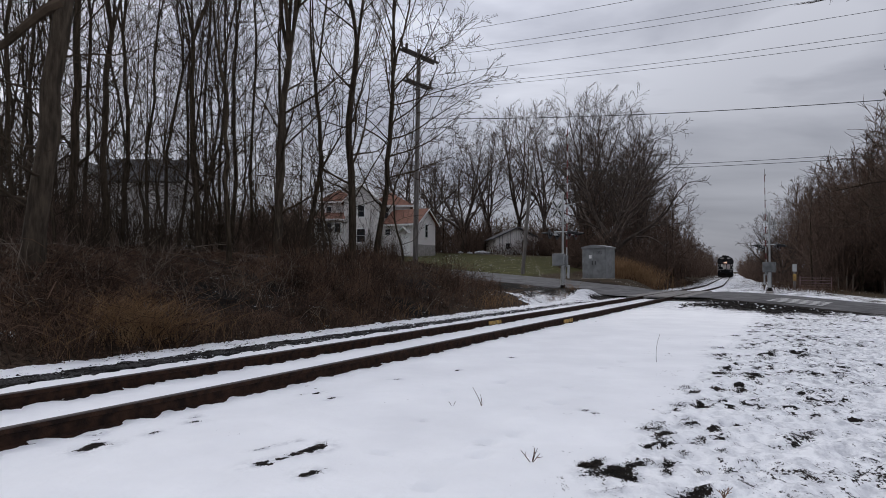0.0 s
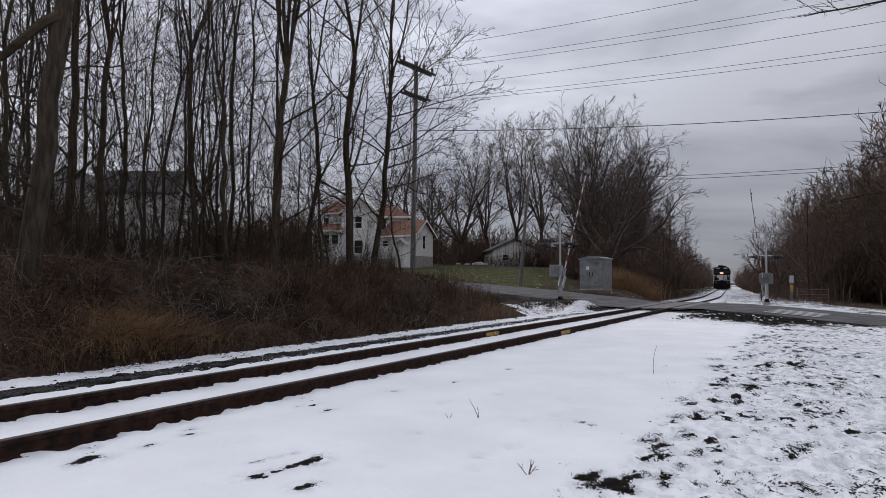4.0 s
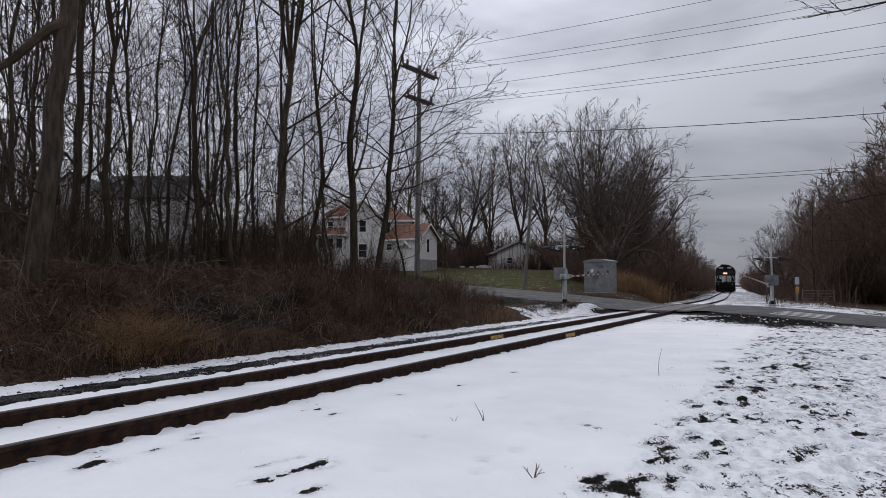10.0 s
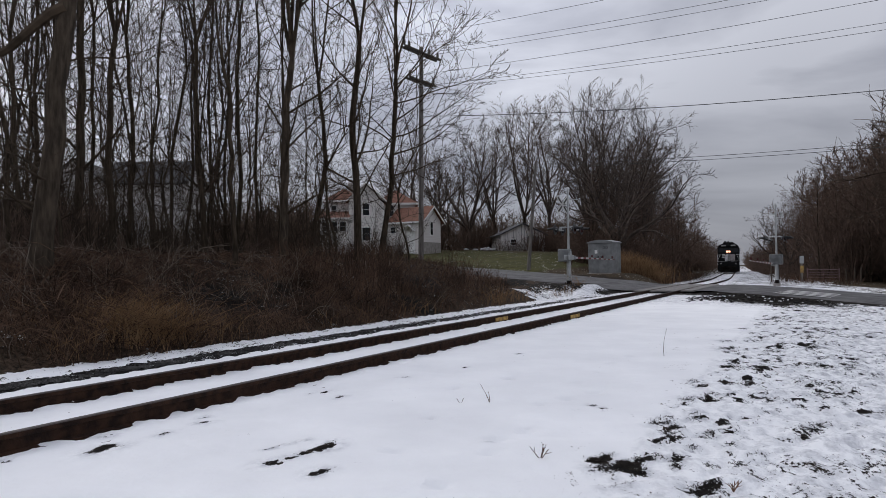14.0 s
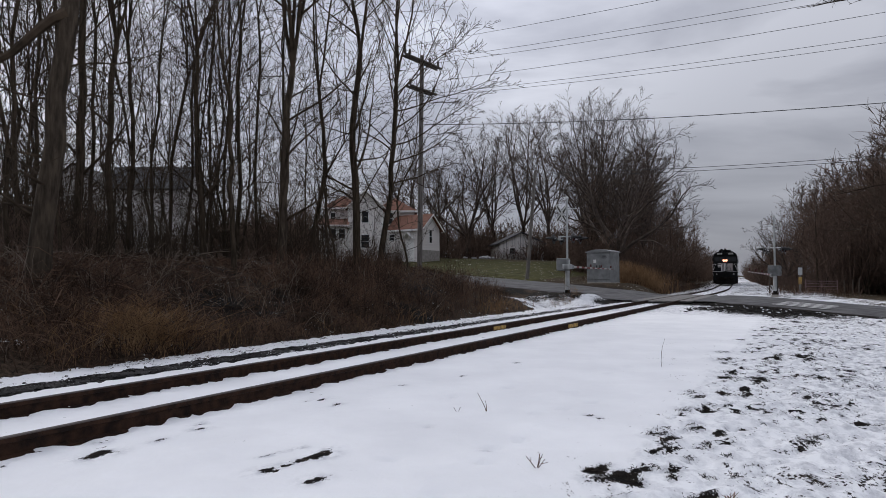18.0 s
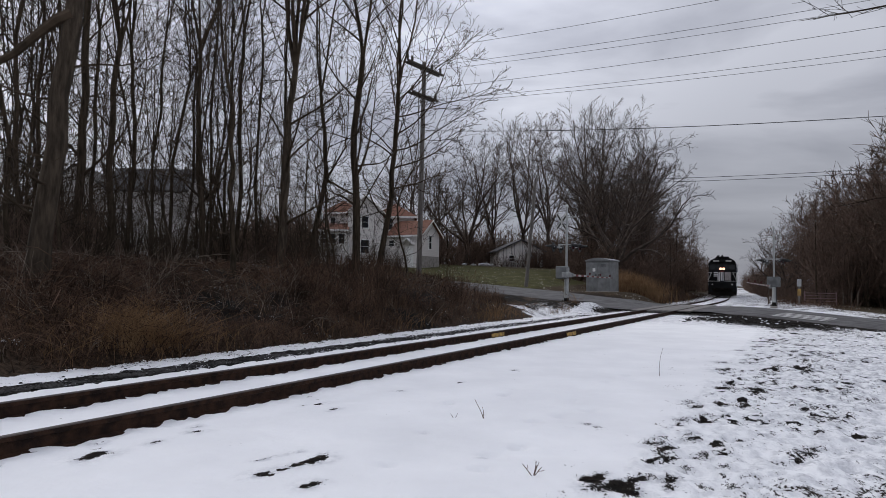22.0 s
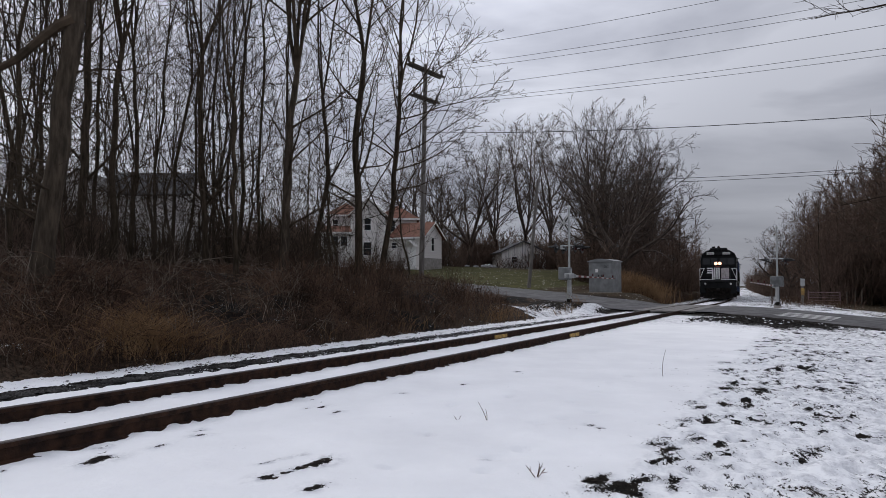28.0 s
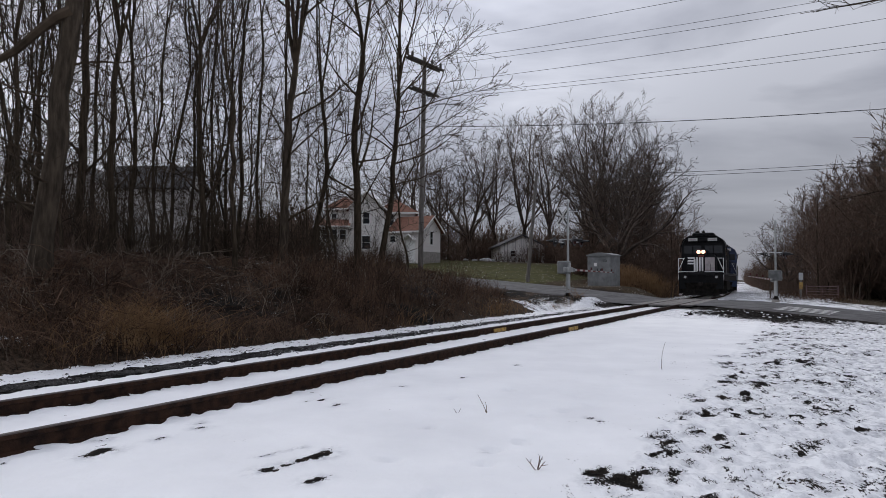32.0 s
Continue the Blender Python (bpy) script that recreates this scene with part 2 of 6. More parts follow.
def ground_material():
    m = bpy.data.materials.new("snowy_ground")
    m.use_nodes = True
    n, l = m.node_tree.nodes, m.node_tree.links
    b = n["Principled BSDF"]
    b.inputs["Roughness"].default_value = 0.95
    b.inputs["Specular IOR Level"].default_value = 0.06
    tc = n.new("ShaderNodeTexCoord")

    def noise_of(scale, detail=5.0, stretch=None, rough=0.55):
        t = n.new("ShaderNodeTexNoise")
        t.inputs["Scale"].default_value, t.inputs["Detail"].default_value, t.inputs["Roughness"].default_value = scale, detail, rough
        if stretch:
            mp = n.new("ShaderNodeMapping")
            mp.inputs["Scale"].default_value = stretch
            mp.inputs["Rotation"].default_value = (0, 0, radians(-27))
            l.new(tc.outputs["Object"], mp.inputs["Vector"])
            l.new(mp.outputs[0], t.inputs["Vector"])
        else:
            l.new(tc.outputs["Object"], t.inputs["Vector"])
        return t.outputs[0]

    def ramp(src, p0, c0, p1, c1):
        r = n.new("ShaderNodeValToRGB")
        r.color_ramp.elements[0].position, r.color_ramp.elements[0].color = p0, (*c0, 1)
        r.color_ramp.elements[1].position, r.color_ramp.elements[1].color = p1, (*c1, 1)
        l.new(src, r.inputs[0])
        return r.outputs[0]

    def mix(f, a, c):
        x = n.new("ShaderNodeMixRGB")
        l.new(f, x.inputs[0]), l.new(a, x.inputs[1]), l.new(c, x.inputs[2])
        return x.outputs[0]

    def maths(op, a, c):
        x = n.new("ShaderNodeMath")
        x.operation = op
        for i, v in enumerate((a, c)):
            if isinstance(v, (int, float)):
                x.inputs[i].default_value = v
            else:
                l.new(v, x.inputs[i])
        return x.outputs[0]

    def attribute(name):
        a = n.new("ShaderNodeAttribute")
        a.attribute_name = name
        return a.outputs["Fac"]

    snow_mask, grass_mask, gravel_mask = attribute("snow"), attribute("grass"), attribute("gravel")
    litter = ramp(noise_of(11, 10, None, 0.7), 0.38, (0.012, 0.010, 0.008), 0.70, (0.10, 0.068, 0.046))
    grass = ramp(noise_of(1.3, 8), 0.35, (0.031, 0.032, 0.012), 0.68, (0.077, 0.073, 0.028))
    gravel = ramp(noise_of(5, 9, None, 0.75), 0.47, (0.004, 0.004, 0.004), 0.78, (0.030, 0.027, 0.024))
    snow = ramp(noise_of(0.9, 6), 0.3, (0.79, 0.80, 0.815), 0.7, (0.885, 0.895, 0.905))
    # grey of thin trodden snow, and the shade of its dips painted in
    trodden = ramp(noise_of(9.0, 6, (1.0, 0.7, 1.0), 0.68), 0.42, (0, 0, 0), 0.62, (0.85, 0.85, 0.85))
    slush_shade = ramp(noise_of(24, 5), 0.3, (0.24, 0.25, 0.28), 0.7, (0.50, 0.51, 0.55))
    snow = mix(maths("MULTIPLY", trodden, gravel_mask), snow, slush_shade)
    bare = mix(gravel_mask, mix(grass_mask, litter, grass), gravel)
    breakup = maths("ADD", maths("MULTIPLY", noise_of(1.4, 5, None, 0.6), 0.34), maths("ADD", maths("MULTIPLY", noise_of(11.0, 6, (1.0, 0.6, 1.0), 0.6), 0.33), maths("MULTIPLY", noise_of(46, 5, (1.0, 0.6, 1.0), 0.6), 0.33)))
    edge = maths("SUBTRACT", maths("ADD", snow_mask, maths("MULTIPLY", maths("SUBTRACT", breakup, 0.5), 4.8)), 0.5)
    cover = n.new("ShaderNodeMapRange")
    cover.inputs["From Min"].default_value, cover.inputs["From Max"].default_value = -0.05, 0.08
    l.new(edge, cover.inputs["Value"])
    l.new(mix(cover.outputs[0], bare, snow), b.inputs["Base Color"])
    height = maths("ADD", maths("MULTIPLY", cover.outputs[0], 0.6), maths("ADD", maths("MULTIPLY", noise_of(18, 6), 0.55), maths("ADD", maths("MULTIPLY", noise_of(3.5, 4), 1.3), maths("MULTIPLY", maths("MULTIPLY", noise_of(8.5, 3), gravel_mask), 3.0))))
    bp = n.new("ShaderNodeBump")
    bp.inputs["Strength"].default_value, bp.inputs["Distance"].default_value = 0.5, 0.03
    l.new(height, bp.inputs["Height"])
    l.new(bp.outputs[0], b.inputs["Normal"])
    return m


GROUND = ground_material()


# ---- building helpers ----
def mesh_of(name, verts, faces, mats, smooth=False):
    me = bpy.data.meshes.new(name)
    me.from_pydata([tuple(v) for v in verts], [], faces)
    for m in mats if isinstance(mats, (list, tuple)) else (mats,):
        me.materials.append(m)
    if smooth:
        me.polygons.foreach_set("use_smooth", [True] * len(me.polygons))
    me.update()
    return me


def part(name, data, mat=None, parent=None, label=""):
    """Links a bmesh or mesh as one object under a thing or part."""
    if isinstance(data, bmesh.types.BMesh):
        me = bpy.data.meshes.new(name)
        data.to_mesh(me)
        data.free()
        if mat:
            me.materials.append(mat)
        data = me
    ob = new(name, data)
    if parent:
        ob.parent = parent
    return tagged(ob, label=label)


def thing(name, m, label, category, group=""):
    ob = new(name)
    ob.empty_display_size = 0.2
    ob.matrix_basis = m
    return tagged(ob, label, category, group)


def box(x0, x1, y0, y1, z0, z1, bevel=0.0, bm=None, segments=1):
    own = bm or bmesh.new()
    r = bmesh.ops.create_cube(own, size=1.0)
    bmesh.ops.scale(own, vec=(x1 - x0, y1 - y0, z1 - z0), verts=r["verts"])
    bmesh.ops.translate(own, vec=((x0 + x1) / 2, (y0 + y1) / 2, (z0 + z1) / 2), verts=r["verts"])
    if bevel:
        edges = list({e for v in r["verts"] for e in v.link_edges})
        bmesh.ops.bevel(own, geom=edges, offset=bevel, segments=segments, affect="EDGES", profile=0.6)
    return own


def rod(p0, p1, r0, r1=None, sides=8, bm=None):
    own = bm or bmesh.new()
    a, c = Vector(p0), Vector(p1)
    d = c - a
    turn = d.to_track_quat("Z", "Y").to_matrix().to_4x4()
    bmesh.ops.create_cone(own, cap_ends=True, segments=sides, radius1=r0, radius2=r0 if r1 is None else r1, depth=d.length,
                          matrix=Matrix.Translation((a + c) / 2) @ turn)
    return own


def prism(outline, y0, y1, axis="y", bm=None):
    """An outline of (a, b) pairs pushed from y0 to y1 along an axis."""
    own = bm or bmesh.new()
    put = {"y": lambda a, b, t: (a, t, b), "x": lambda a, b, t: (t, a, b), "z": lambda a, b, t: (a, b, t)}[axis]
    lower = [own.verts.new(put(a, b, y0)) for a, b in outline]
    upper = [own.verts.new(put(a, b, y1)) for a, b in outline]
    k = len(outline)
    own.faces.new(lower), own.faces.new(upper[::-1])
    for i in range(k):
        own.faces.new((lower[i], upper[i], upper[(i + 1) % k], lower[(i + 1) % k]))
    bmesh.ops.recalc_face_normals(own, faces=own.faces)
    return own


def tubes(paths, sides=3):
    """Verts and faces of thin tapered tubes: each path is a list of (point, radius)."""
    verts, faces = [], []
    ring = [(math.cos(2 * math.pi * i / sides), math.sin(2 * math.pi * i / sides)) for i in range(sides)]
    for path in paths:
        base = len(verts)
        k = len(path)
        for i, (p, r) in enumerate(path):
            q0, q1 = path[max(0, i - 1)][0], path[min(k - 1, i + 1)][0]
            dx, dy, dz = q1[0] - q0[0], q1[1] - q0[1], q1[2] - q0[2]
            d = math.sqrt(dx * dx + dy * dy + dz * dz) or 1.0
            dx, dy, dz = dx / d, dy / d, dz / d
            if abs(dz) < 0.9:
                s = math.hypot(dx, dy)
                ux, uy, uz = -dy / s, dx / s, 0.0
            else:
                s = math.hypot(dz, dx)
                ux, uy, uz = dz / s, 0.0, -dx / s
            vx, vy, vz = dy * uz - dz * uy, dz * ux - dx * uz, dx * uy - dy * ux
            for c, n in ring:
                verts.append((p[0] + r * (c * ux + n * vx), p[1] + r * (c * uy + n * vy), p[2] + r * (c * uz + n * vz)))
        for i in range(k - 1):
            a = base + i * sides
            for j in range(sides):
                j1 = (j + 1) % sides
                faces.append((a + j, a + j1, a + sides + j1, a + sides + j))
    return verts, faces


# ---- the plan: track, road and ground ----
def track_x(y):
    """Centre line of the track: straight up to the road, then a slight bend."""
    a, b, c = 45.0, 70.0, 0.516
    if y <= a:
        return -6.98 + c * y
    t = min(y, b) - a
    x = -6.98 + c * a + c * t - (c - 0.427) * t * t / (2 * (b - a))
    return x + 0.427 * max(0.0, y - b)


def track_left(x, y):
    """Metres to the left of the track's centre line."""
    slope = 0.516 if y < 45 else (0.47 if y < 70 else 0.427)
    return (track_x(y) - x) / math.sqrt(1 + slope * slope)


def road_coords(x, y):
    """Along the road from the crossing, and across it from its middle."""
    return 0.812 * x - 0.584 * y + 12.2, 0.584 * x + 0.812 * y - 40.0


def road_point(k, n, z=0.0):
    k -= 12.2
    n += 40.0
    return Vector((0.812 * k + 0.584 * n, -0.584 * k + 0.812 * n, z))


def road_z(k):
    return float(np.interp(k, [-90, -45, -30, -20, -13, -8, -4.5, -2.2, 3, 6, 10, 25, 60], [4.6, 3.3, 2.2, 1.5, 0.98, 0.62, 0.28, 0.0, 0.0, -0.22, -0.55, -1.3, -2.2]))


def smooth(a, b, v):
    t = min(1.0, max(0.0, (v - a) / (b - a)))
    return t * t * (3 - 2 * t)


def ground_z(x, y):
    p = track_left(x, y)
    k, n = road_coords(x, y)
    # the field beside the track, and the cut bank with the wood on it
    z = -0.16 - 0.03 * smooth(-1.5, -5, p)
    if p > 0:
        bank = 0.5 * smooth(3.3, 4.7, p) + 1.2 * smooth(4.0, 8.6, p) + 0.05 * max(0.0, min(p, 40) - 8)
        z += bank * smooth(-8.5, -17.0, n)
    # beyond the road
    far = smooth(4, 9, n)
    if far > 0:
        lawn = 0.0
        if p > 2.5:
            lawn = 1.0 * smooth(2.8, 7.5, p) + 0.06 * max(0.0, min(n, 38) - 5) * smooth(8, 18, p) + 0.045 * max(0.0, min(p, 60) - 10)
        z = z * (1 - far) + (lawn + (-0.12 if abs(p) < 3 else -0.16)) * far
    # the road's own level pulls the ground to it
    w = smooth(11.0 if n < 0 else 7.6, 5.4, abs(n)) * smooth(1.0, 4.5, abs(p))
    z = z * (1 - w) + (road_z(k) - 0.06) * w
    # made-up ground round the signal mast and the cabinet
    for mx, my, mz, size in ((6.25, 35.6, 0.36, 1.5), (11.4, 50.0, 0.73, 2.2)):
        d = math.hypot(x - mx, y - my)
        if d < 3 * size:
            f = smooth(2.2 * size, 0.7 * size, d) * smooth(2.2, 3.6, p)
            z += max(0.0, mz - z) * f
    side = smooth(-3, -14, p)
    if n < 0:
        z += side * (road_z(k) * 0.75 if k > 3 else 0.0) * smooth(-24, -10, n) * (1 - w)
    else:
        z += side * (road_z(k) if k > 3 else 0.0) * (1 - w) * 0.8
    return z


# ---- ground ----
def bare_patches():
    """Where feet and wind have opened the snow: x, y and size."""
    rng = random.Random(31)
    spots = [(-1.22 + 0.05 * i, 4.91 + 0.118 * i, 0.030 + 0.007 * (i % 3)) for i in range(6) if i != 2] + [(-1.46 + 0.06 * i, 5.30 + 0.05 * i, 0.026) for i in range(6)]
    spots += [(1.04, 4.80, 0.06), (1.22, 4.80, 0.075), (1.93, 5.94, 0.055), (1.80, 5.62, 0.05), (5.05, 12.6, 0.10), (3.15, 5.94, 0.06), (1.66, 4.98, 0.055), (1.8, 4.77, 0.05), (1.55, 4.35, 0.075), (4.16, 9.42, 0.08), (5.56, 11.7, 0.10)]
    spots += [(-2.72, 5.32, 0.11), (-0.98, 5.35, 0.09), (-1.12, 5.15, 0.06), (-1.3, 4.95, 0.09), (-0.92, 4.72, 0.07), (-2.46, 5.84, 0.055), (-2.25, 6.22, 0.065), (-2.35, 6.45, 0.05), (-2.9, 5.75, 0.05), (1.43, 6.95, 0.05), (0.2, 9.5, 0.05), (-0.6, 8.7, 0.05), (1.1, 11.0, 0.05), (1.5, 6.85, 0.03), (-1.45, 7.75, 0.09), (-1.2, 7.4, 0.05), (-3.6, 4.7, 0.07), (-3.3, 5.0, 0.05), (-2.75, 5.45, 0.06), (0.3, 5.5, 0.03), (-0.2, 6.4, 0.03),
             (1.17, 4.86, 0.085), (1.30, 4.78, 0.05), (1.0, 4.98, 0.05), (1.62, 4.35, 0.06), (1.92, 5.95, 0.05), (1.78, 5.55, 0.05), (1.62, 4.95, 0.05), (2.0, 4.85, 0.045), (1.05, 4.45, 0.04), (2.4, 5.6, 0.04),
             (3.0, 5.75, 0.09), (2.25, 6.3, 0.07), (2.5, 7.2, 0.07), (4.1, 10.0, 0.12), (4.6, 11.5, 0.12), (5.2, 11.0, 0.12), (5.6, 12.6, 0.12)]
    for i in range(130):
        f = rng.random() ** 1.5
        y = 4.6 + 15 * f
        x = 1.15 + 0.535 * (y - 4.6) + abs(rng.gauss(0, 0.10 + 0.05 * y)) - 0.15
        spots.append((x, y + rng.gauss(0, 0.2), rng.uniform(0.015, 0.05) * (1 + y * 0.03)))
    while len(spots) < 1500:
        y = rng.triangular(3.4, 28, 7)
        p = -5.25 - abs(rng.gauss(0, 2.4))
        x = track_x(y) - p * 1.125
        if noise.noise((x * 0.9, y * 0.9, 5)) < rng.uniform(-0.4, 0.45):
            continue
        spots.append((x, y, rng.uniform(0.010, 0.034) * (1 + y * 0.03)))
    return spots


BARE = bare_patches()


def hollow(x, y):
    """How bare a spot of the bank is: dark soil shows between the brambles."""
    f = 0.97 * math.exp(-(((x + 5.3) / 1.5) ** 2 + ((y - 15.6) / 1.2) ** 4))
    return max(f, 0.9 * smooth(0.10, 0.35, noise.noise((x * 0.42, y * 0.42, 21))) * smooth(10.5, 12.5, y))


def stretched(start, step, growths):
    """Steps that grow by a ratio up to each distance, from a fine stretch outwards."""
    out, d = [], 0.0
    for ratio, far in growths:
        while d < far:
            step *= ratio
            d += step
            out.append(start + d)
    return out


# shallow old footprints in the clean snow
FEET = [(0.9, 7.0), (1.21, 7.3), (0.63, 5.9), (0.35, 5.61), (0.28, 5.18), (-0.2, 6.4), (0.02, 7.9), (-0.09, 4.44), (2.76, 10.6), (-1.51, 7.7), (1.5, 8.3), (1.95, 9.1), (0.75, 8.6), (2.3, 9.9), (-0.45, 5.25), (1.6, 7.6)]


def ground():
    xs = np.array([-v for v in stretched(13.0, 0.055, ((1.08, 1500.0),))[::-1]] + list(np.arange(-13.0, 8.0, 0.055)) + stretched(8.0, 0.055, ((1.02, 24.0), (1.09, 1500.0))))
    ys = np.array([-v for v in stretched(-3.0, 0.055, ((1.10, 1500.0),))[::-1]] + list(np.arange(3.0, 15.0, 0.055)) + stretched(15.0, 0.055, ((1.02, 30.0), (1.09, 1500.0))))
    rng = np.random.default_rng(3)
    verts, snow, grass, gravel = [], [], [], []
    for y in ys:
        tx = track_x(y)
        for x in xs:
            p = track_left(x, y)
            k, n = road_coords(x, y)
            z = ground_z(x, y)
            near = max(0.0, 1 - math.hypot(x, y) / 60)
            rough = 0.012 if -5 < p < 2 else (0.06 if p < -5.2 and n < -6 else 0.035)
            if 0.6 < abs(p) < 1.15:
                z += near * (0.02 * noise.noise((x * 5.5, y * 5.5, 11)) + 0.022 * noise.noise((x * 12.5, y * 12.5, 19))) + 0.006
            if p < -4.2 and n < -6:
                z += smooth(-4.2, -5.6, p) * near * (0.030 * noise.noise((x * 10, y * 10, 13)) - 0.010)
            if abs(p) < 6 and abs(n) > 6:
                z += 0.02 * noise.noise((x * 2.2, y * 2.2, 0)) * near
            z += rough * near * noise.noise((x * 5, y * 5, 3)) + (0.25 * noise.noise((x * 0.35, y * 0.35, 7)) if p > 5 and n < -9 else 0)
            if -5.5 < p < -1.2 and y < 12:
                for fx, fy in FEET:
                    if abs(x - fx) < 0.3 and abs(y - fy) < 0.3:
                        z -= 0.075 * math.exp(-((x - fx) / 0.065) ** 2 - ((y - fy) / 0.055) ** 2)
            s, g, v = 0.0, 0.0, 0.0
            if n < -5.0 and p < 3.5:
                if p > 2.8:
                    s = 0.86
                elif p > 2.1:
                    v, s = 1.0, 0.10 + 0.42 * smooth(9, 20, y) + 0.25 * noise.noise((x * 0.8, y * 0.8, 33))
                elif p > -5.0:
                    s = 1.25
                    if p < -3.2:
                        s = 1.25 - 0.22 * smooth(-3.2, -5.0, p)
                else:
                    s = 1.0 - 0.14 * smooth(-4.9, -6.2, p) + 0.16 * noise.noise((x * 0.6, y * 0.6, 1))
                    v = 0.3 + 0.65 * smooth(-4.9, -7.2, p + 1.1 * noise.noise((x * 0.9, y * 0.9, 17)))
                if n > -18:
                    s -= 0.95 * math.exp(-((p + 5.2) / 2.1) ** 2) * smooth(-17.5, -10.5, n)
                    v = max(v, 0.9 * smooth(-17, -13, n))
                if n > -18:
                    s -= 0.75 * math.exp(-((k - 5.6) / 2.4) ** 2 - ((n + 9.6) / 2.6) ** 2)
                    v = max(v, math.exp(-((k - 5.6) / 3.0) ** 2 - ((n + 9.6) / 3.2) ** 2))
                if n > -10.0:
                    s -= (1.05 if 1.0 < k < 10 else 0.5) * smooth(-9.2 - 0.8 * noise.noise((x * 0.7, y * 0.7, 4)), -6.2, n)
                    v = 0.85
            elif n < -5.0:
                v = hollow(x, y) if p < 9 else 0.0
                if n > -15 and p < 7:
                    s = 0.66 * smooth(7.5, 4.5, p) + 0.2 * noise.noise((k * 0.5, n * 1.6, 12)) - 1.2 * math.exp(-((x - 6.25) ** 2 + (y - 35.6) ** 2) / 2.2)
                    v = 0.85
            elif n > 4.5:
                if -8.5 < p < 2.6:
                    s = 0.85 if p > -1.5 else 0.64 - 0.08 * smooth(-3.5, -5.5, p) * smooth(6.0, 9.0, n) + 0.25 * noise.noise((x * 0.45, y * 0.45, 41))
                    v = 0.6
                    if 0.8 < p:
                        s = 0.5
                elif p <= -8.5:
                    s = 0.58 + 0.25 * noise.noise((x * 0.45, y * 0.45, 41)) if p > -15 and n < 13 else 0.45 if p > -24 and n < 8 else 0.05
                    g = 0.2
                else:
                    g = 1.0 if p > 12 and n < 36 + 3 * noise.noise((x * 0.2, y * 0.2, 6)) else 0.15
                    s = 0.05
                    if n > 100 and p > 45:
                        g = 0.4
            else:
                v = 0.6
            verts.append((x, y, z))
            snow.append(s), grass.append(g), gravel.append(v)
    # bare patches trodden through the snow
    flat = np.array(verts)
    snow, gravel = np.array(snow), np.array(gravel)
    for x0, y0, size in BARE:
        dx, dy = flat[:, 0] - x0, flat[:, 1] - y0
        hit = np.nonzero((np.abs(dx) < 3.5 * size + 0.1) & (np.abs(dy) < 3.5 * size + 0.1))[0]
        ahead, aside = dx[hit] * 0.459 + dy[hit] * 0.889, dx[hit] * 0.889 - dy[hit] * 0.459
        deep, size = (1.2, size * 0.62) if track_left(x0, y0) > -4.9 else (0.42, size)
        gravel[hit] = np.maximum(gravel[hit], np.exp(-((aside / (size * 2.0)) ** 2 + (ahead / (size * 3.0)) ** 2)))
        snow[hit] -= deep * np.exp(-((aside / (size * 1.2)) ** 2 + (ahead / (size * 2.0)) ** 2))
    w = len(xs)
    faces = [(j * w + i, j * w + i + 1, (j + 1) * w + i + 1, (j + 1) * w + i) for j in range(len(ys) - 1) for i in range(w - 1)]
    me = mesh_of("ground", verts, faces, GROUND, smooth=True)
    for name, data in (("snow", snow), ("grass", grass), ("gravel", gravel)):
        me.attributes.new(name, "FLOAT", "POINT").data.foreach_set("value", data)
    tagged(new("ground", me), "snow-covered field, ballast, leaf litter and dull winter lawn", "ground", kind="structure")


ground()


def road():
    ks = [-90 + 1.5 * i for i in range(101)]
    ns = [-5.0, -4.6, -2.5, 0, 2.5, 4.6, 5.0]
    drop = [0.10, 0.02, 0.0, -0.02, 0.0, 0.02, 0.10]
    verts, faces = [], []
    for k in ks:
        for n, d in zip(ns, drop):
            z = road_z(k) - d * (0.3 if abs(k) < 4 else 1) + 0.01 - (0.035 if abs(k) < 3.2 else 0)
            wob = 0.12 * noise.noise((k * 0.4, n, 0)) if abs(n) > 4.9 else 0
            verts.append(road_point(k, n + wob, z))
    w = len(ns)
    for i in range(len(ks) - 1):
        for j in range(w - 1):
            faces.append((i * w + j, (i + 1) * w + j, (i + 1) * w + j + 1, i * w + j + 1))
    tagged(new("road", mesh_of("road", verts, faces, ASPHALT, smooth=True)), "worn grey asphalt road over the level crossing", "road", kind="structure")


road()


# ---- railway track ----
def along(path_ys, offset, z):
    pts = []
    for y in path_ys:
        s = (track_x(y + 0.1) - track_x(y - 0.1)) / 0.2
        q = 1 / math.sqrt(1 + s * s)
        pts.append((track_x(y) - offset * q, y + offset * s * q, z, (q, -s * q)))
    return pts


def rail_mesh(side):
    """One rail with foot, web and head, swept along the centre line."""
    outline = [(-0.076, -0.172), (0.076, -0.172), (0.076, -0.158), (0.016, -0.140), (0.011, -0.055), (0.036, -0.045), (0.036, -0.008),
               (0.026, 0.0), (-0.026, 0.0), (-0.036, -0.008), (-0.036, -0.045), (-0.011, -0.055), (-0.016, -0.140), (-0.076, -0.158)]
    ys = [-14 + 2.0 * i for i in range(90)] + [166 + 8 * i for i in range(40)]
    verts, faces = [], []
    k = len(outline)
    for x, y, z, (a, b) in along(ys, 0.7525 * side, 0.0):
        for o, h in outline:
            verts.append((x + o * a, y + o * b, h))
    for i in range(len(ys) - 1):
        for j in range(k):
            faces.append((i * k + j, (i + 1) * k + j, (i + 1) * k + (j + 1) % k, i * k + (j + 1) % k))
    me = mesh_of("rail", verts, faces, [RUST, RAIL_TOP])
    for i, f in enumerate(me.polygons):
        if i % k in (6, 7, 8):
            f.material_index = 1
    return me


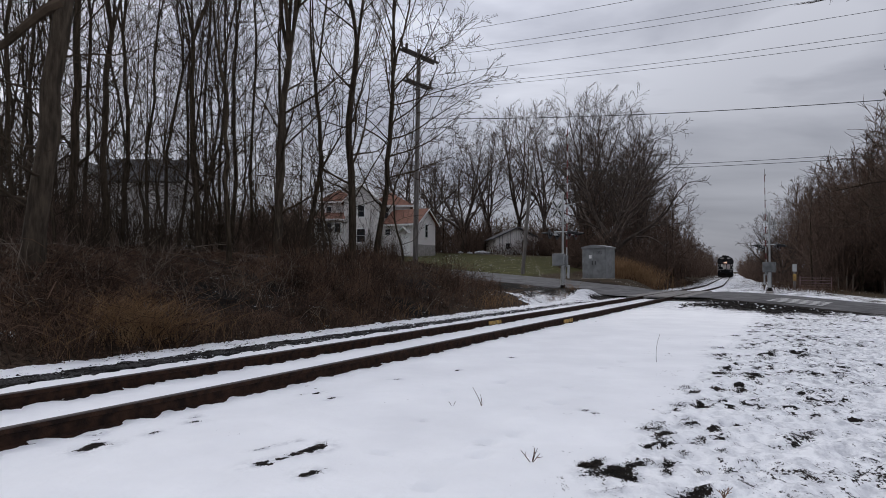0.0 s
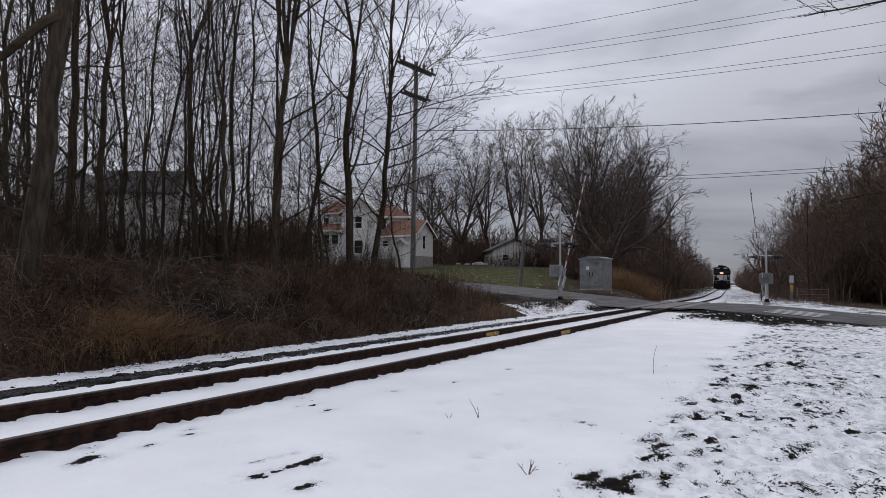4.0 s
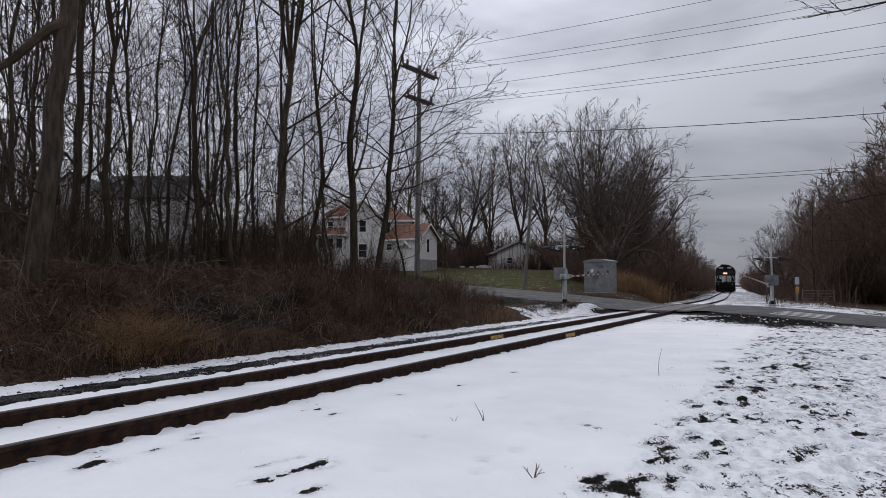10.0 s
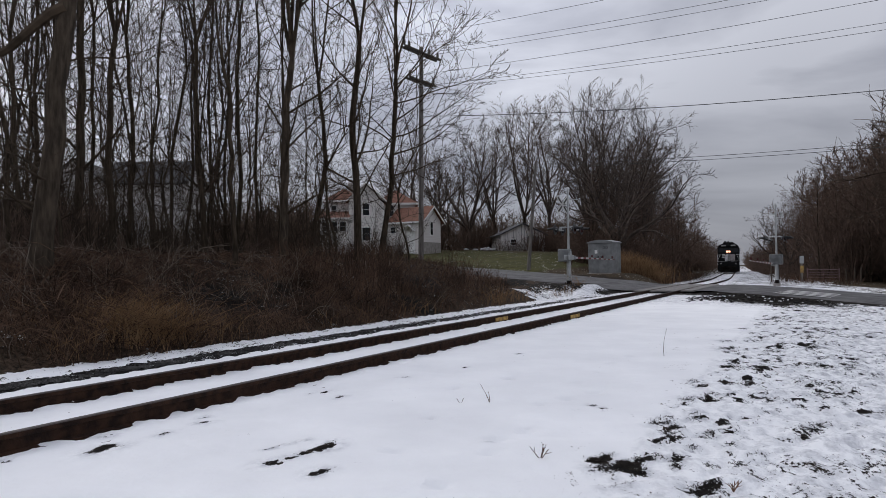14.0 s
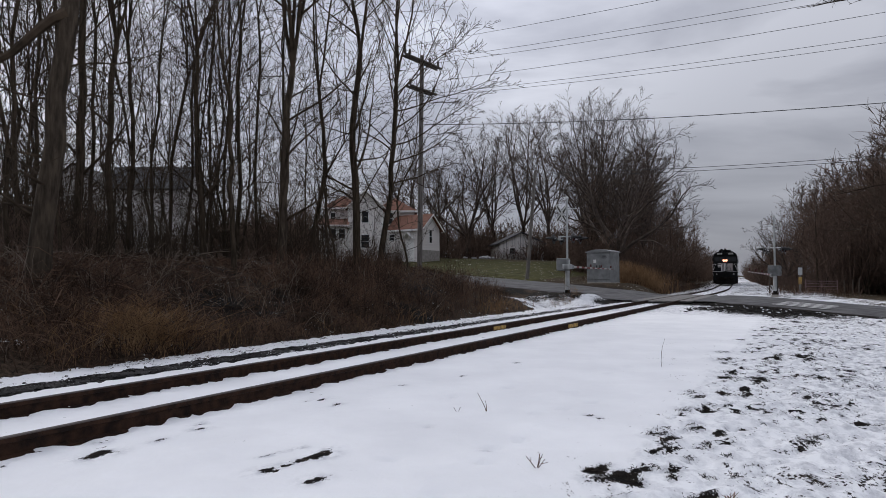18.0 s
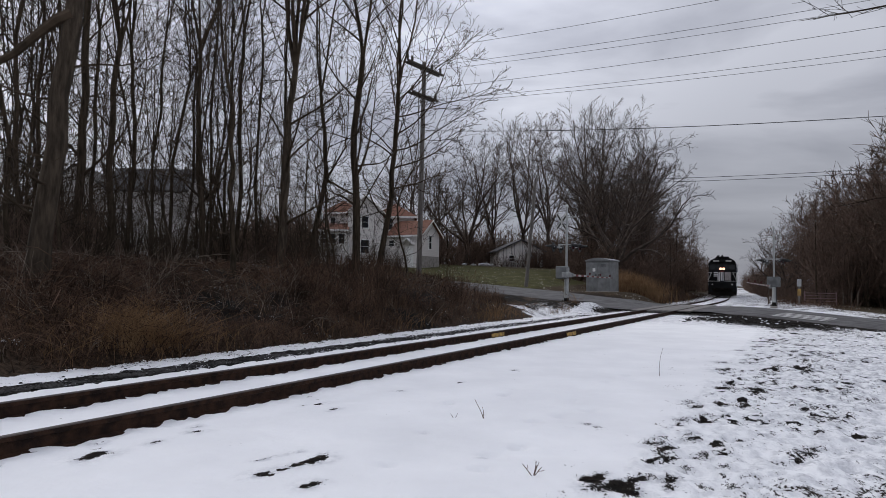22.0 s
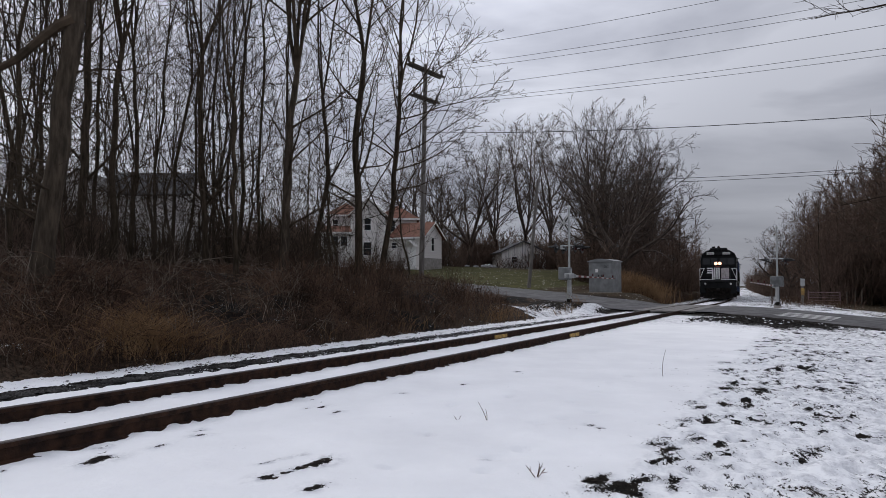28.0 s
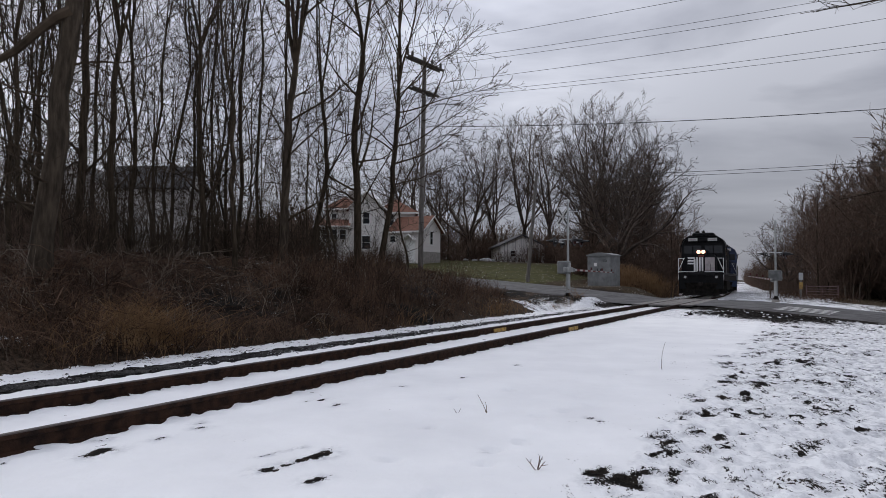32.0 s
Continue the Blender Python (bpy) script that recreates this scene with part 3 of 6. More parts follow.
def railway():
    t = thing("railway_track", Matrix.Identity(4), "single railway track with rusty rails half buried in snow", "railway track")
    for side in (1, -1):
        part("rail", rail_mesh(side), None, t, "dark rusty steel rail")
    sleeper = bmesh.new()
    box(-1.28, 1.28, -0.11, 0.11, -0.33, -0.172, 0.012, sleeper)
    me = bpy.data.meshes.new("sleeper")
    sleeper.to_mesh(me)
    sleeper.free()
    me.materials.append(TIMBER)
    y = -4.0
    while y < 33:
        ob = part("sleeper", me, None, t)
        ob.matrix_basis = Matrix.Translation((track_x(y), y, 0.0)) @ pose(0, 0, 0, 0, 0, -27.3 + random.uniform(-1, 1))
        y += 0.53
    # yellow paint marks on both rails
    for y, side in ((17.4, 1), (18.7, -1)):
        for x, yy, z, (a, b) in along([y], 0.7525 * side - 0.022, 0):
            ob = part("paint_mark", box(-0.012, 0.012, -0.40, 0.40, -0.145, -0.052), YELLOW, t, "worn yellow paint mark")
            ob.matrix_basis = pose(x, yy, 0, 0, 0, -27.3)


railway()


def crossing():
    t = thing("crossing_surface", Matrix.Identity(4), "weathered grey panels between the rails of the level crossing", "level crossing")
    meshes = {}
    for name, half in (("middle", 0.64), ("side", 0.30)):
        bm = box(-half, half, -0.83, 0.83, -0.09, -0.008, 0.012)
        me = bpy.data.meshes.new("panel")
        bm.to_mesh(me)
        bm.free()
        me.materials.append(PANEL)
        meshes[name] = me
    for i in range(7):
        y = 34.9 + i * 1.5
        for o, name in ((0, "middle"), (1.14, "side"), (-1.14, "side")):
            x, yy, z, _ = along([y], o, 0)[0]
            ob = part("panel", meshes[name], None, t)
            ob.matrix_basis = pose(x, yy, random.uniform(-0.006, 0.004), 0, 0, -27.3)
    # worn painted lines on the asphalt
    lines = thing("road_marking", Matrix.Identity(4), "worn white stripes painted on the asphalt", "road marking")
    for i in range(4):
        verts, faces = [], []
        for j in range(9):
            k = 5.6 + j * 0.30
            for e in (-0.27, 0.27):
                verts.append(road_point(k, -3.9 + i * 1.15 + e, road_z(k) + 0.030))
        faces = [(2 * j, 2 * j + 2, 2 * j + 3, 2 * j + 1) for j in range(8)]
        part("stripe", mesh_of("stripe", verts, faces, ROAD_PAINT), None, lines)


crossing()



def ballast():
    rng = random.Random(17)
    verts, faces = [], []
    for _ in range(3300):
        y = rng.triangular(3, 30, 7)
        p = rng.gauss(2.4, 0.13) if rng.random() < 0.97 else rng.uniform(1.9, 3.1)
        x = track_x(y) - p * 0.889
        y += p * 0.459
        z, r = ground_z(x, y), rng.uniform(0.014, 0.034)
        c = [(rng.uniform(0.7, 1.2) * r, rng.uniform(0.6, 1.1) * r, rng.uniform(0.5, 0.9) * r)][0]
        a = rng.uniform(0, 3.14)
        base = len(verts)
        for q, h in ((0, -0.2), (1.57, -0.2), (3.14, -0.2), (4.71, -0.2), (0.6, 0.8), (2.3, 0.8), (4.0, 0.8)):
            s = 1.0 if h < 0 else 0.62
            verts.append((x + c[0] * s * math.cos(q + a), y + c[1] * s * math.sin(q + a), z + c[2] * h * rng.uniform(0.7, 1.2) + 0.004))
        faces += [tuple(base + i for i in f) for f in ((4, 5, 6), (0, 1, 4), (1, 5, 4), (1, 2, 5), (2, 6, 5), (2, 3, 6), (3, 0, 6), (0, 4, 6))]
    tagged(new("ballast", mesh_of("ballast", verts, faces, STONE)), "dark crushed-stone ballast beside the rails", "ballast", kind="stuff")


ballast()


def clods():
    """Black soil thrown up beside the asphalt, with lumps of snow among it."""
    rng = random.Random(23)
    for name, mat, count, label in (("soil_clods", SOIL, 1150, "black clods of soil and gravel beside the asphalt"), ("snow_lumps", CLOD_SNOW, 70, "lumps of snow thrown up beside the asphalt")):
        verts, faces = [], []
        while len(verts) < count * 7:
            k, n = rng.gauss(5.6, 1.8), rng.gauss(-9.2, 2.0)
            if not -13.5 < n < -5.4:
                continue
            if noise.noise((k * 0.8, n * 1.2, 6)) < rng.uniform(-0.5, 0.3):
                continue
            x, y, _ = road_point(k, n)
            if track_left(x, y) > -1.9:
                continue
            z, r, a = ground_z(x, y), rng.uniform(0.02, 0.10), rng.uniform(0, 6.28)
            base = len(verts)
            for q, h in ((0, -0.3), (1.57, -0.3), (3.14, -0.3), (4.71, -0.3), (0.6, 0.6), (2.3, 0.6), (4.0, 0.6)):
                s = rng.uniform(0.8, 1.4) if h < 0 else rng.uniform(0.4, 0.7)
                verts.append((x + r * s * math.cos(q + a), y + r * s * math.sin(q + a), z + r * h * rng.uniform(0.3, 0.8)))
            faces += [tuple(base + i for i in f) for f in ((4, 5, 6), (0, 1, 4), (1, 5, 4), (1, 2, 5), (2, 6, 5), (2, 3, 6), (3, 0, 6), (0, 4, 6))]
        tagged(new(name, mesh_of(name, verts, faces, mat)), label, "soil" if mat == SOIL else "snow", kind="stuff")


clods()


# ---- trees ----
GOLD = 2.399963


def bend(rng, p, d, length, r0, r1, k, lift, wander):
    path = [(p, r0)]
    for i in range(1, k):
        d = (d[0] + rng.uniform(-wander, wander), d[1] + rng.uniform(-wander, wander), d[2] + rng.uniform(-wander, wander) + lift)
        s = length / (k - 1) / math.sqrt(d[0] ** 2 + d[1] ** 2 + d[2] ** 2)
        p = (p[0] + d[0] * s, p[1] + d[1] * s, p[2] + d[2] * s)
        path.append((p, r0 + (r1 - r0) * i / (k - 1)))
    return path


def spot(path, f):
    i = min(len(path) - 2, int(f * (len(path) - 1)))
    t = f * (len(path) - 1) - i
    (a, ra), (b, rb) = path[i], path[i + 1]
    d = (b[0] - a[0], b[1] - a[1], b[2] - a[2])
    s = math.sqrt(d[0] ** 2 + d[1] ** 2 + d[2] ** 2) or 1
    return (a[0] + d[0] * t, a[1] + d[1] * t, a[2] + d[2] * t), ra + (rb - ra) * t, (d[0] / s, d[1] / s, d[2] / s)


def off(rng, d, angle):
    """A direction that leaves d by about an angle."""
    q = Vector(d)
    side = q.orthogonal().normalized()
    side = Matrix.Rotation(rng.uniform(0, 2 * math.pi), 3, q) @ side
    v = q * math.cos(angle) + side * math.sin(angle)
    return (v.x, v.y, v.z)


def grow(seed, height, r0, first=0.35, limbs=14, limb=0.32, rise=0.9, subs=5, twigs=4, fine=0, lean=(0, 0), top=0.97, wander=0.10, thin=1.0, taper=0.62):
    rng = random.Random(seed)
    k = 10
    trunk = []
    wx = wy = 0.0
    for i in range(k):
        f = i / (k - 1)
        wx += rng.uniform(-1, 1) * 0.009 * height
        wy += rng.uniform(-1, 1) * 0.009 * height
        flare = 1.35 if i == 0 else 1.0
        trunk.append(((lean[0] * f * height + wx * f, lean[1] * f * height + wy * f, f * height * top - (0.4 if i == 0 else 0)),
                      max(0.018, r0 * flare * (1 - 0.86 * f ** 0.9))))
    crown = []
    for i in range(limbs):
        f = first + (0.98 - first) * (i + rng.random()) / limbs
        p, r, d = spot(trunk, f)
        az = GOLD * i + rng.uniform(-0.5, 0.5)
        el = rise * rng.uniform(0.7, 1.15) * (0.72 + 0.5 * (f - first) / (1 - first))
        d = (math.cos(az) * math.cos(el), math.sin(az) * math.cos(el), math.sin(el))
        length = limb * height * (1 - taper * (f - first) / (1 - first)) * rng.uniform(0.65, 1.2)
        a = bend(rng, p, d, length, max(0.02, r * 0.7), 0.008, 7, 0.045, wander * 1.6)
        crown.append(a)
        for j in range(subs):
            p, r, d = spot(a, rng.uniform(0.18, 0.98))
            b = bend(rng, p, off(rng, d, rng.uniform(0.5, 1.0)), length * rng.uniform(0.20, 0.42), max(0.009 * thin, r * 0.6), 0.005 * thin, 4, 0.08, wander * 1.8)
            crown.append(b)
            for _ in range(twigs):
                p, r, d = spot(b, rng.uniform(0.1, 1.0))
                c = bend(rng, p, off(rng, d, rng.uniform(0.4, 0.95)), length * rng.uniform(0.12, 0.28), max(0.0055 * thin, r * 0.6), 0.003 * thin, 3, 0.07, wander * 1.8)
                crown.append(c)
                for _ in range(fine):
                    p, r, d = spot(c, rng.uniform(0.1, 1.0))
                    crown.append(bend(rng, p, off(rng, d, rng.uniform(0.4, 0.9)), length * rng.uniform(0.06, 0.15), 0.0045 * thin, 0.0025 * thin, 3, 0.05, wander))
    return trunk, crown


def ramify(rng, crown, p, d, length, r, level, counts, least, lift=0.05, wander=0.2, first=0.18):
    """A branch and, level by level, the branches, twigs and spurs that leave it."""
    path = bend(rng, p, d, length, r, max(least * 0.6, r * (0.14 if level > 1 else 0.35)), 4 + 2 * level, lift, wander)
    crown.append(path)
    if not level:
        return path
    count = counts[level - 1]
    for j in range(count):
        f = first + (1 - first) * ((j + rng.random()) / count) ** 0.85
        q, rr, dd = spot(path, min(0.99, f))
        size = length * rng.uniform(0.30, 0.58) * (1.18 - 0.62 * f)
        ramify(rng, crown, q, off(rng, dd, rng.uniform(0.42, 0.95)), size, max(least, rr * rng.uniform(0.45, 0.72)), level - 1, counts, least, lift, wander * 1.08)
    return path


def leafless(seed, height, r0, fork=0.5, leaders=3, first=0.3, lean=(0, 0), limbs=6, least=0.006, spread=0.30, counts=(4, 5, 7), reach=(), low=3, crooked=0.010):
    """A forest tree: a slightly crooked trunk that forks into steep leaders, with side limbs and twigs."""
    rng = random.Random(seed)
    k = 10
    trunk, wx, wy = [], 0.0, 0.0
    for i in range(k):
        f = i / (k - 1)
        h = f * fork * height
        trunk.append(((lean[0] * h + wx * math.sin(3.1416 * f), lean[1] * h + wy * f, h - (0.4 if i == 0 else 0)), r0 * ((1.3 if i == 0 else 1.0) - 0.34 * f)))
        wx += rng.uniform(-1, 1) * crooked * height
        wy += rng.uniform(-1, 1) * crooked * height
    crown = []
    top, rt = trunk[-1]
    for h, d, length in reach:
        p, r, _ = spot(trunk, min(0.98, h / (fork * height)))
        ramify(rng, crown, (p[0], p[1], h), d, length, r * 0.38, 3, (3, 5, 6), least, 0.03, 0.2)
    for i in range(leaders):
        az = 6.283 * i / leaders + rng.uniform(-0.6, 0.6)
        tilt = rng.uniform(0.06, spread)
        d = (math.cos(az) * math.sin(tilt) + lean[0], math.sin(az) * math.sin(tilt) + lean[1], math.cos(tilt))
        ramify(rng, crown, top, d, height * (1 - fork) * rng.uniform(0.85, 1.08), rt * rng.uniform(0.55, 0.8), 3, counts, least, 0.03, 0.14, 0.06)
    for i in range(limbs):
        f = (first + (0.97 - first) * (i + rng.random()) / limbs)
        p, r, d = spot(trunk, f)
        az, el = GOLD * i + rng.uniform(-0.5, 0.5), rng.uniform(0.25, 1.05)
        ramify(rng, crown, p, (math.cos(az) * math.cos(el), math.sin(az) * math.cos(el), math.sin(el)), height * rng.uniform(0.12, 0.27), max(least * 1.8, r * rng.uniform(0.22, 0.42)), 2, counts, least, 0.05, 0.24)
    for i in range(low):
        p, r, d = spot(trunk, rng.uniform(0.12, 0.6))
        az = rng.uniform(0, 6.28)
        ramify(rng, crown, p, (math.cos(az), math.sin(az), rng.uniform(-0.2, 0.5)), height * rng.uniform(0.06, 0.14), max(least * 1.4, r * 0.16), 1, (5,), least, 0.02, 0.28)
    return trunk, crown


def spreading(seed, height, least=0.0155, limbs=8, wide=1.0, counts=(4, 8, 11)):
    """A field tree: a short trunk, thick crooked limbs and a rounded crown of fine twigs."""
    rng = random.Random(seed)
    fork = 0.17 * height
    r0 = 0.021 * height
    trunk = [((0, 0, -0.4), r0 * 1.4), ((0.03, 0, 0.8), r0 * 1.08), ((0.1 * rng.uniform(-1, 1), 0, fork * 0.55), r0), ((0.2 * rng.uniform(-1, 1), 0.1, fork), r0 * 0.93)]
    crown = []
    for i in range(limbs):
        az = GOLD * i + rng.uniform(-0.4, 0.4)
        tilt = 0.10 + wide * (i + rng.random()) / limbs
        p, r, _ = spot(trunk, rng.uniform(0.72, 0.99))
        length = height * (0.74 - 0.18 * tilt) * rng.uniform(0.90, 1.04)
        ramify(rng, crown, p, (math.cos(az) * math.sin(tilt), math.sin(az) * math.sin(tilt), math.cos(tilt)), length, r0 * rng.uniform(0.44, 0.64), 3, counts, least, 0.035, 0.28, 0.2)
    return trunk, crown


def tree_thing(trunk, crown, m, label, group="", bark=None, twig=None, extra=(), name="tree"):
    t = thing(name, m, label, name, group)
    part("trunk", mesh_of("trunk", *tubes([trunk], 9), bark or BARK, smooth=True), None, t)
    thick = [p for p in crown if p[0][1] > 0.03]
    slim = [p for p in crown if p[0][1] <= 0.03]
    v, f = tubes(list(thick) + list(extra), 6)
    v2, f2 = tubes(slim, 3)
    k = len(v)
    part("crown", mesh_of("crown", v + v2, f + [tuple(i + k for i in q) for q in f2], twig or TWIG), None, t)
    return t


def stand(x, y, turn=0, size=1.0, sink=0.0):
    return pose(x, y, ground_z(x, y) - sink, 0, 0, turn) @ Matrix.Scale(size, 4)


def scatter(kinds, spots):
    """The first tree of each kind is moved to its place, the rest are copies."""
    for i, m in enumerate(spots):
        if i < len(kinds):
            kinds[i].matrix_basis = m
        else:
            copy_thing(kinds[i % len(kinds)], m)


def massed(name, kinds, spots, label, category, mat):
    """Many far plants that nobody could count, as one mesh."""
    verts, faces, base = [], [], 0
    shapes = []
    for ks in kinds:
        v, f = tubes(ks, 3)
        shapes.append((np.array(v), np.array(f)))
    for i, m in enumerate(spots):
        v, f = shapes[i % len(shapes)]
        a = np.array(m)
        verts.append(v @ a[:3, :3].T + a[:3, 3])
        faces.append(f + base)
        base += len(v)
    v, f = np.concatenate(verts), np.concatenate(faces)
    me = bpy.data.meshes.new(name)
    me.vertices.add(len(v))
    me.vertices.foreach_set("co", v.ravel())
    me.loops.add(f.size)
    me.loops.foreach_set("vertex_index", f.ravel().astype(np.int32))
    me.polygons.add(len(f))
    me.polygons.foreach_set("loop_start", np.arange(0, f.size, f.shape[1], dtype=np.int32))
    me.polygons.foreach_set("loop_total", np.full(len(f), f.shape[1], dtype=np.int32))
    me.update(calc_edges=True)
    me.materials.append(mat)
    tagged(new(name, me), label, category, kind="stuff")


def bushes(seed, height, stems, count, thin):
    """A dense leafless shrub: many stems from one stool."""
    rng = random.Random(seed)
    stool, twigs = [], []
    for i in range(stems):
        az, tilt = GOLD * i, rng.uniform(0.08, 0.62)
        q = (math.cos(az) * 0.5 * rng.random(), math.sin(az) * 0.5 * rng.random(), -0.2)
        a = bend(rng, q, (math.cos(az) * math.sin(tilt), math.sin(az) * math.sin(tilt), math.cos(tilt)), height * rng.uniform(0.6, 1.05), 0.035 * thin, 0.006 * thin, 7, 0.01, 0.12)
        stool.append(a)
        for _ in range(count):
            p, r, d = spot(a, rng.uniform(0.1, 1.0))
            b = bend(rng, p, off(rng, d, rng.uniform(0.4, 1.0)), height * rng.uniform(0.14, 0.32), 0.014 * thin, 0.005 * thin, 4, 0.03, 0.2)
            twigs.append(b)
            for _ in range(2):
                p, r, d = spot(b, rng.uniform(0.1, 1.0))
                twigs.append(bend(rng, p, off(rng, d, rng.uniform(0.4, 1.0)), height * rng.uniform(0.07, 0.16), 0.009 * thin, 0.004 * thin, 3, 0.02, 0.2))
    return stool, twigs


def bush_thing(seed, height, stems, count, thin, label, group, mat):
    stool, twigs = bushes(seed, height, stems, count, thin)
    t = thing("shrub", pose(0, 0, -200), label, "shrub", group)
    tagged(part("stool", mesh_of("stool", *tubes(stool, 4), mat), None, t), kind="stuff")
    tagged(part("twig_mass", mesh_of("twig_mass", *tubes(twigs, 3), mat), None, t), kind="stuff")
    return t


# the trees along the top of the bank: place, height, radius, lean, height of the fork, leaders, seed
BANK = [
    (-7.86, 13.0, 17, 0.215, 0.057, 8.5, 3, 5), (-9.35, 17.0, 17, 0.115, 0.025, 8.0, 3, 11), (-9.41, 19.0, 17, 0.105, 0.0, 6.4, 4, 12),
    (-7.88, 22.0, 18, 0.098, -0.028, 7.3, 3, 13), (-9.90, 24.0, 16, 0.072, 0.076, 6.8, 3, 24), (-7.43, 24.0, 18, 0.082, 0.005, 8.6, 2, 25),
    (-9.36, 27.0, 18, 0.064, 0.005, 11.0, 3, 18), (-7.59, 27.0, 17, 0.064, 0.005, 10.0, 2, 26), (-5.33, 22.0, 18, 0.148, 0.041, 6.7, 5, 14),
    (-5.54, 22.6, 16, 0.066, 0.011, 6.5, 2, 27), (-5.05, 25.0, 17, 0.096, 0.055, 6.6, 3, 15), (-3.26, 24.5, 18, 0.145, 0.016, 8.0, 3, 16),
    (-2.60, 26.0, 17, 0.118, 0.092, 7.2, 3, 17), (-10.14, 16.0, 16, 0.064, 0.018, 7.0, 3, 28), (-11.08, 18.0, 16, 0.058, 0.030, 7.2, 3, 29),
    (-11.6, 22.0, 17, 0.072, 0.028, 7.6, 3, 21), (-9.9, 21.0, 17, 0.078, -0.021, 7.0, 4, 20), (-10.0, 23.0, 16, 0.055, 0.030, 8.0, 2, 30),
    (-9.55, 29.0, 17, 0.070, 0.018, 10.0, 3, 22), (-10.9, 28.0, 17, 0.068, 0.057, 8.4, 3, 23),
]


# limbs of the tree beside the pole that spread over the slope towards the road
REACH = ((3.4, (0.9, 0.1, 0.22), 3.4), (4.2, (0.85, -0.3, 0.30), 3.4), (4.9, (0.9, 0.2, 0.28), 3.9), (5.5, (0.8, -0.2, 0.45), 4.0), (6.2, (0.9, 0.2, 0.40), 4.2), (6.7, (0.8, -0.1, 0.70), 4.4), (6.9, (0.75, 0.3, 0.95), 4.6), (4.6, (-0.6, -0.5, 0.5), 2.6))
# thick side limbs of the forked tree before the house
REACH_B = ((3.6, (0.55, 0.1, 0.75), 4.2), (5.0, (0.45, 0.2, 0.9), 5.0), (3.0, (-0.8, 0.1, 0.35), 2.6), (6.4, (-0.5, 0.1, 0.8), 4.0))


def bank_trees():
    for i, (x, y, h, r, lean, fork, leaders, seed) in enumerate(BANK):
        trunk, crown = leafless(seed, h, r, fork / h, leaders, 0.22, (lean, 0.0), 0 if i == 0 else 8 if r > 0.08 else 6, 0.0088, 0.26, (3, 5, 9), REACH if i == 12 else REACH_B if i == 11 else (), 7 if i == 0 else 3, 0.006)
        extra = ()
        if i == 0:
            p, rr, _ = spot(trunk, 0.62)
            extra = [[((p[0] + 0.05, p[1] - 0.12, p[2] + 0.12), 0.11), ((p[0] - 0.22, p[1] - 0.16, p[2] - 0.02), 0.10), ((p[0] - 0.55, p[1] - 0.2, p[2] - 0.32), 0.085), ((p[0] - 0.95, p[1] - 0.25, p[2] - 0.72), 0.075),
                      ((p[0] - 1.5, p[1] - 0.3, p[2] - 1.05), 0.06), ((p[0] - 2.6, p[1] - 0.4, p[2] - 1.3), 0.03)]]
        tree_thing(trunk, crown, stand(x, y, 0, 1, 0.1), "tall bare tree with a straight trunk on the brushy bank" if r > 0.09 else "slender bare tree at the edge of the brushy bank", "trees on the bank",
                   BARK_GREY if i in (0, 8) else BARK, TWIG, extra)


bank_trees()


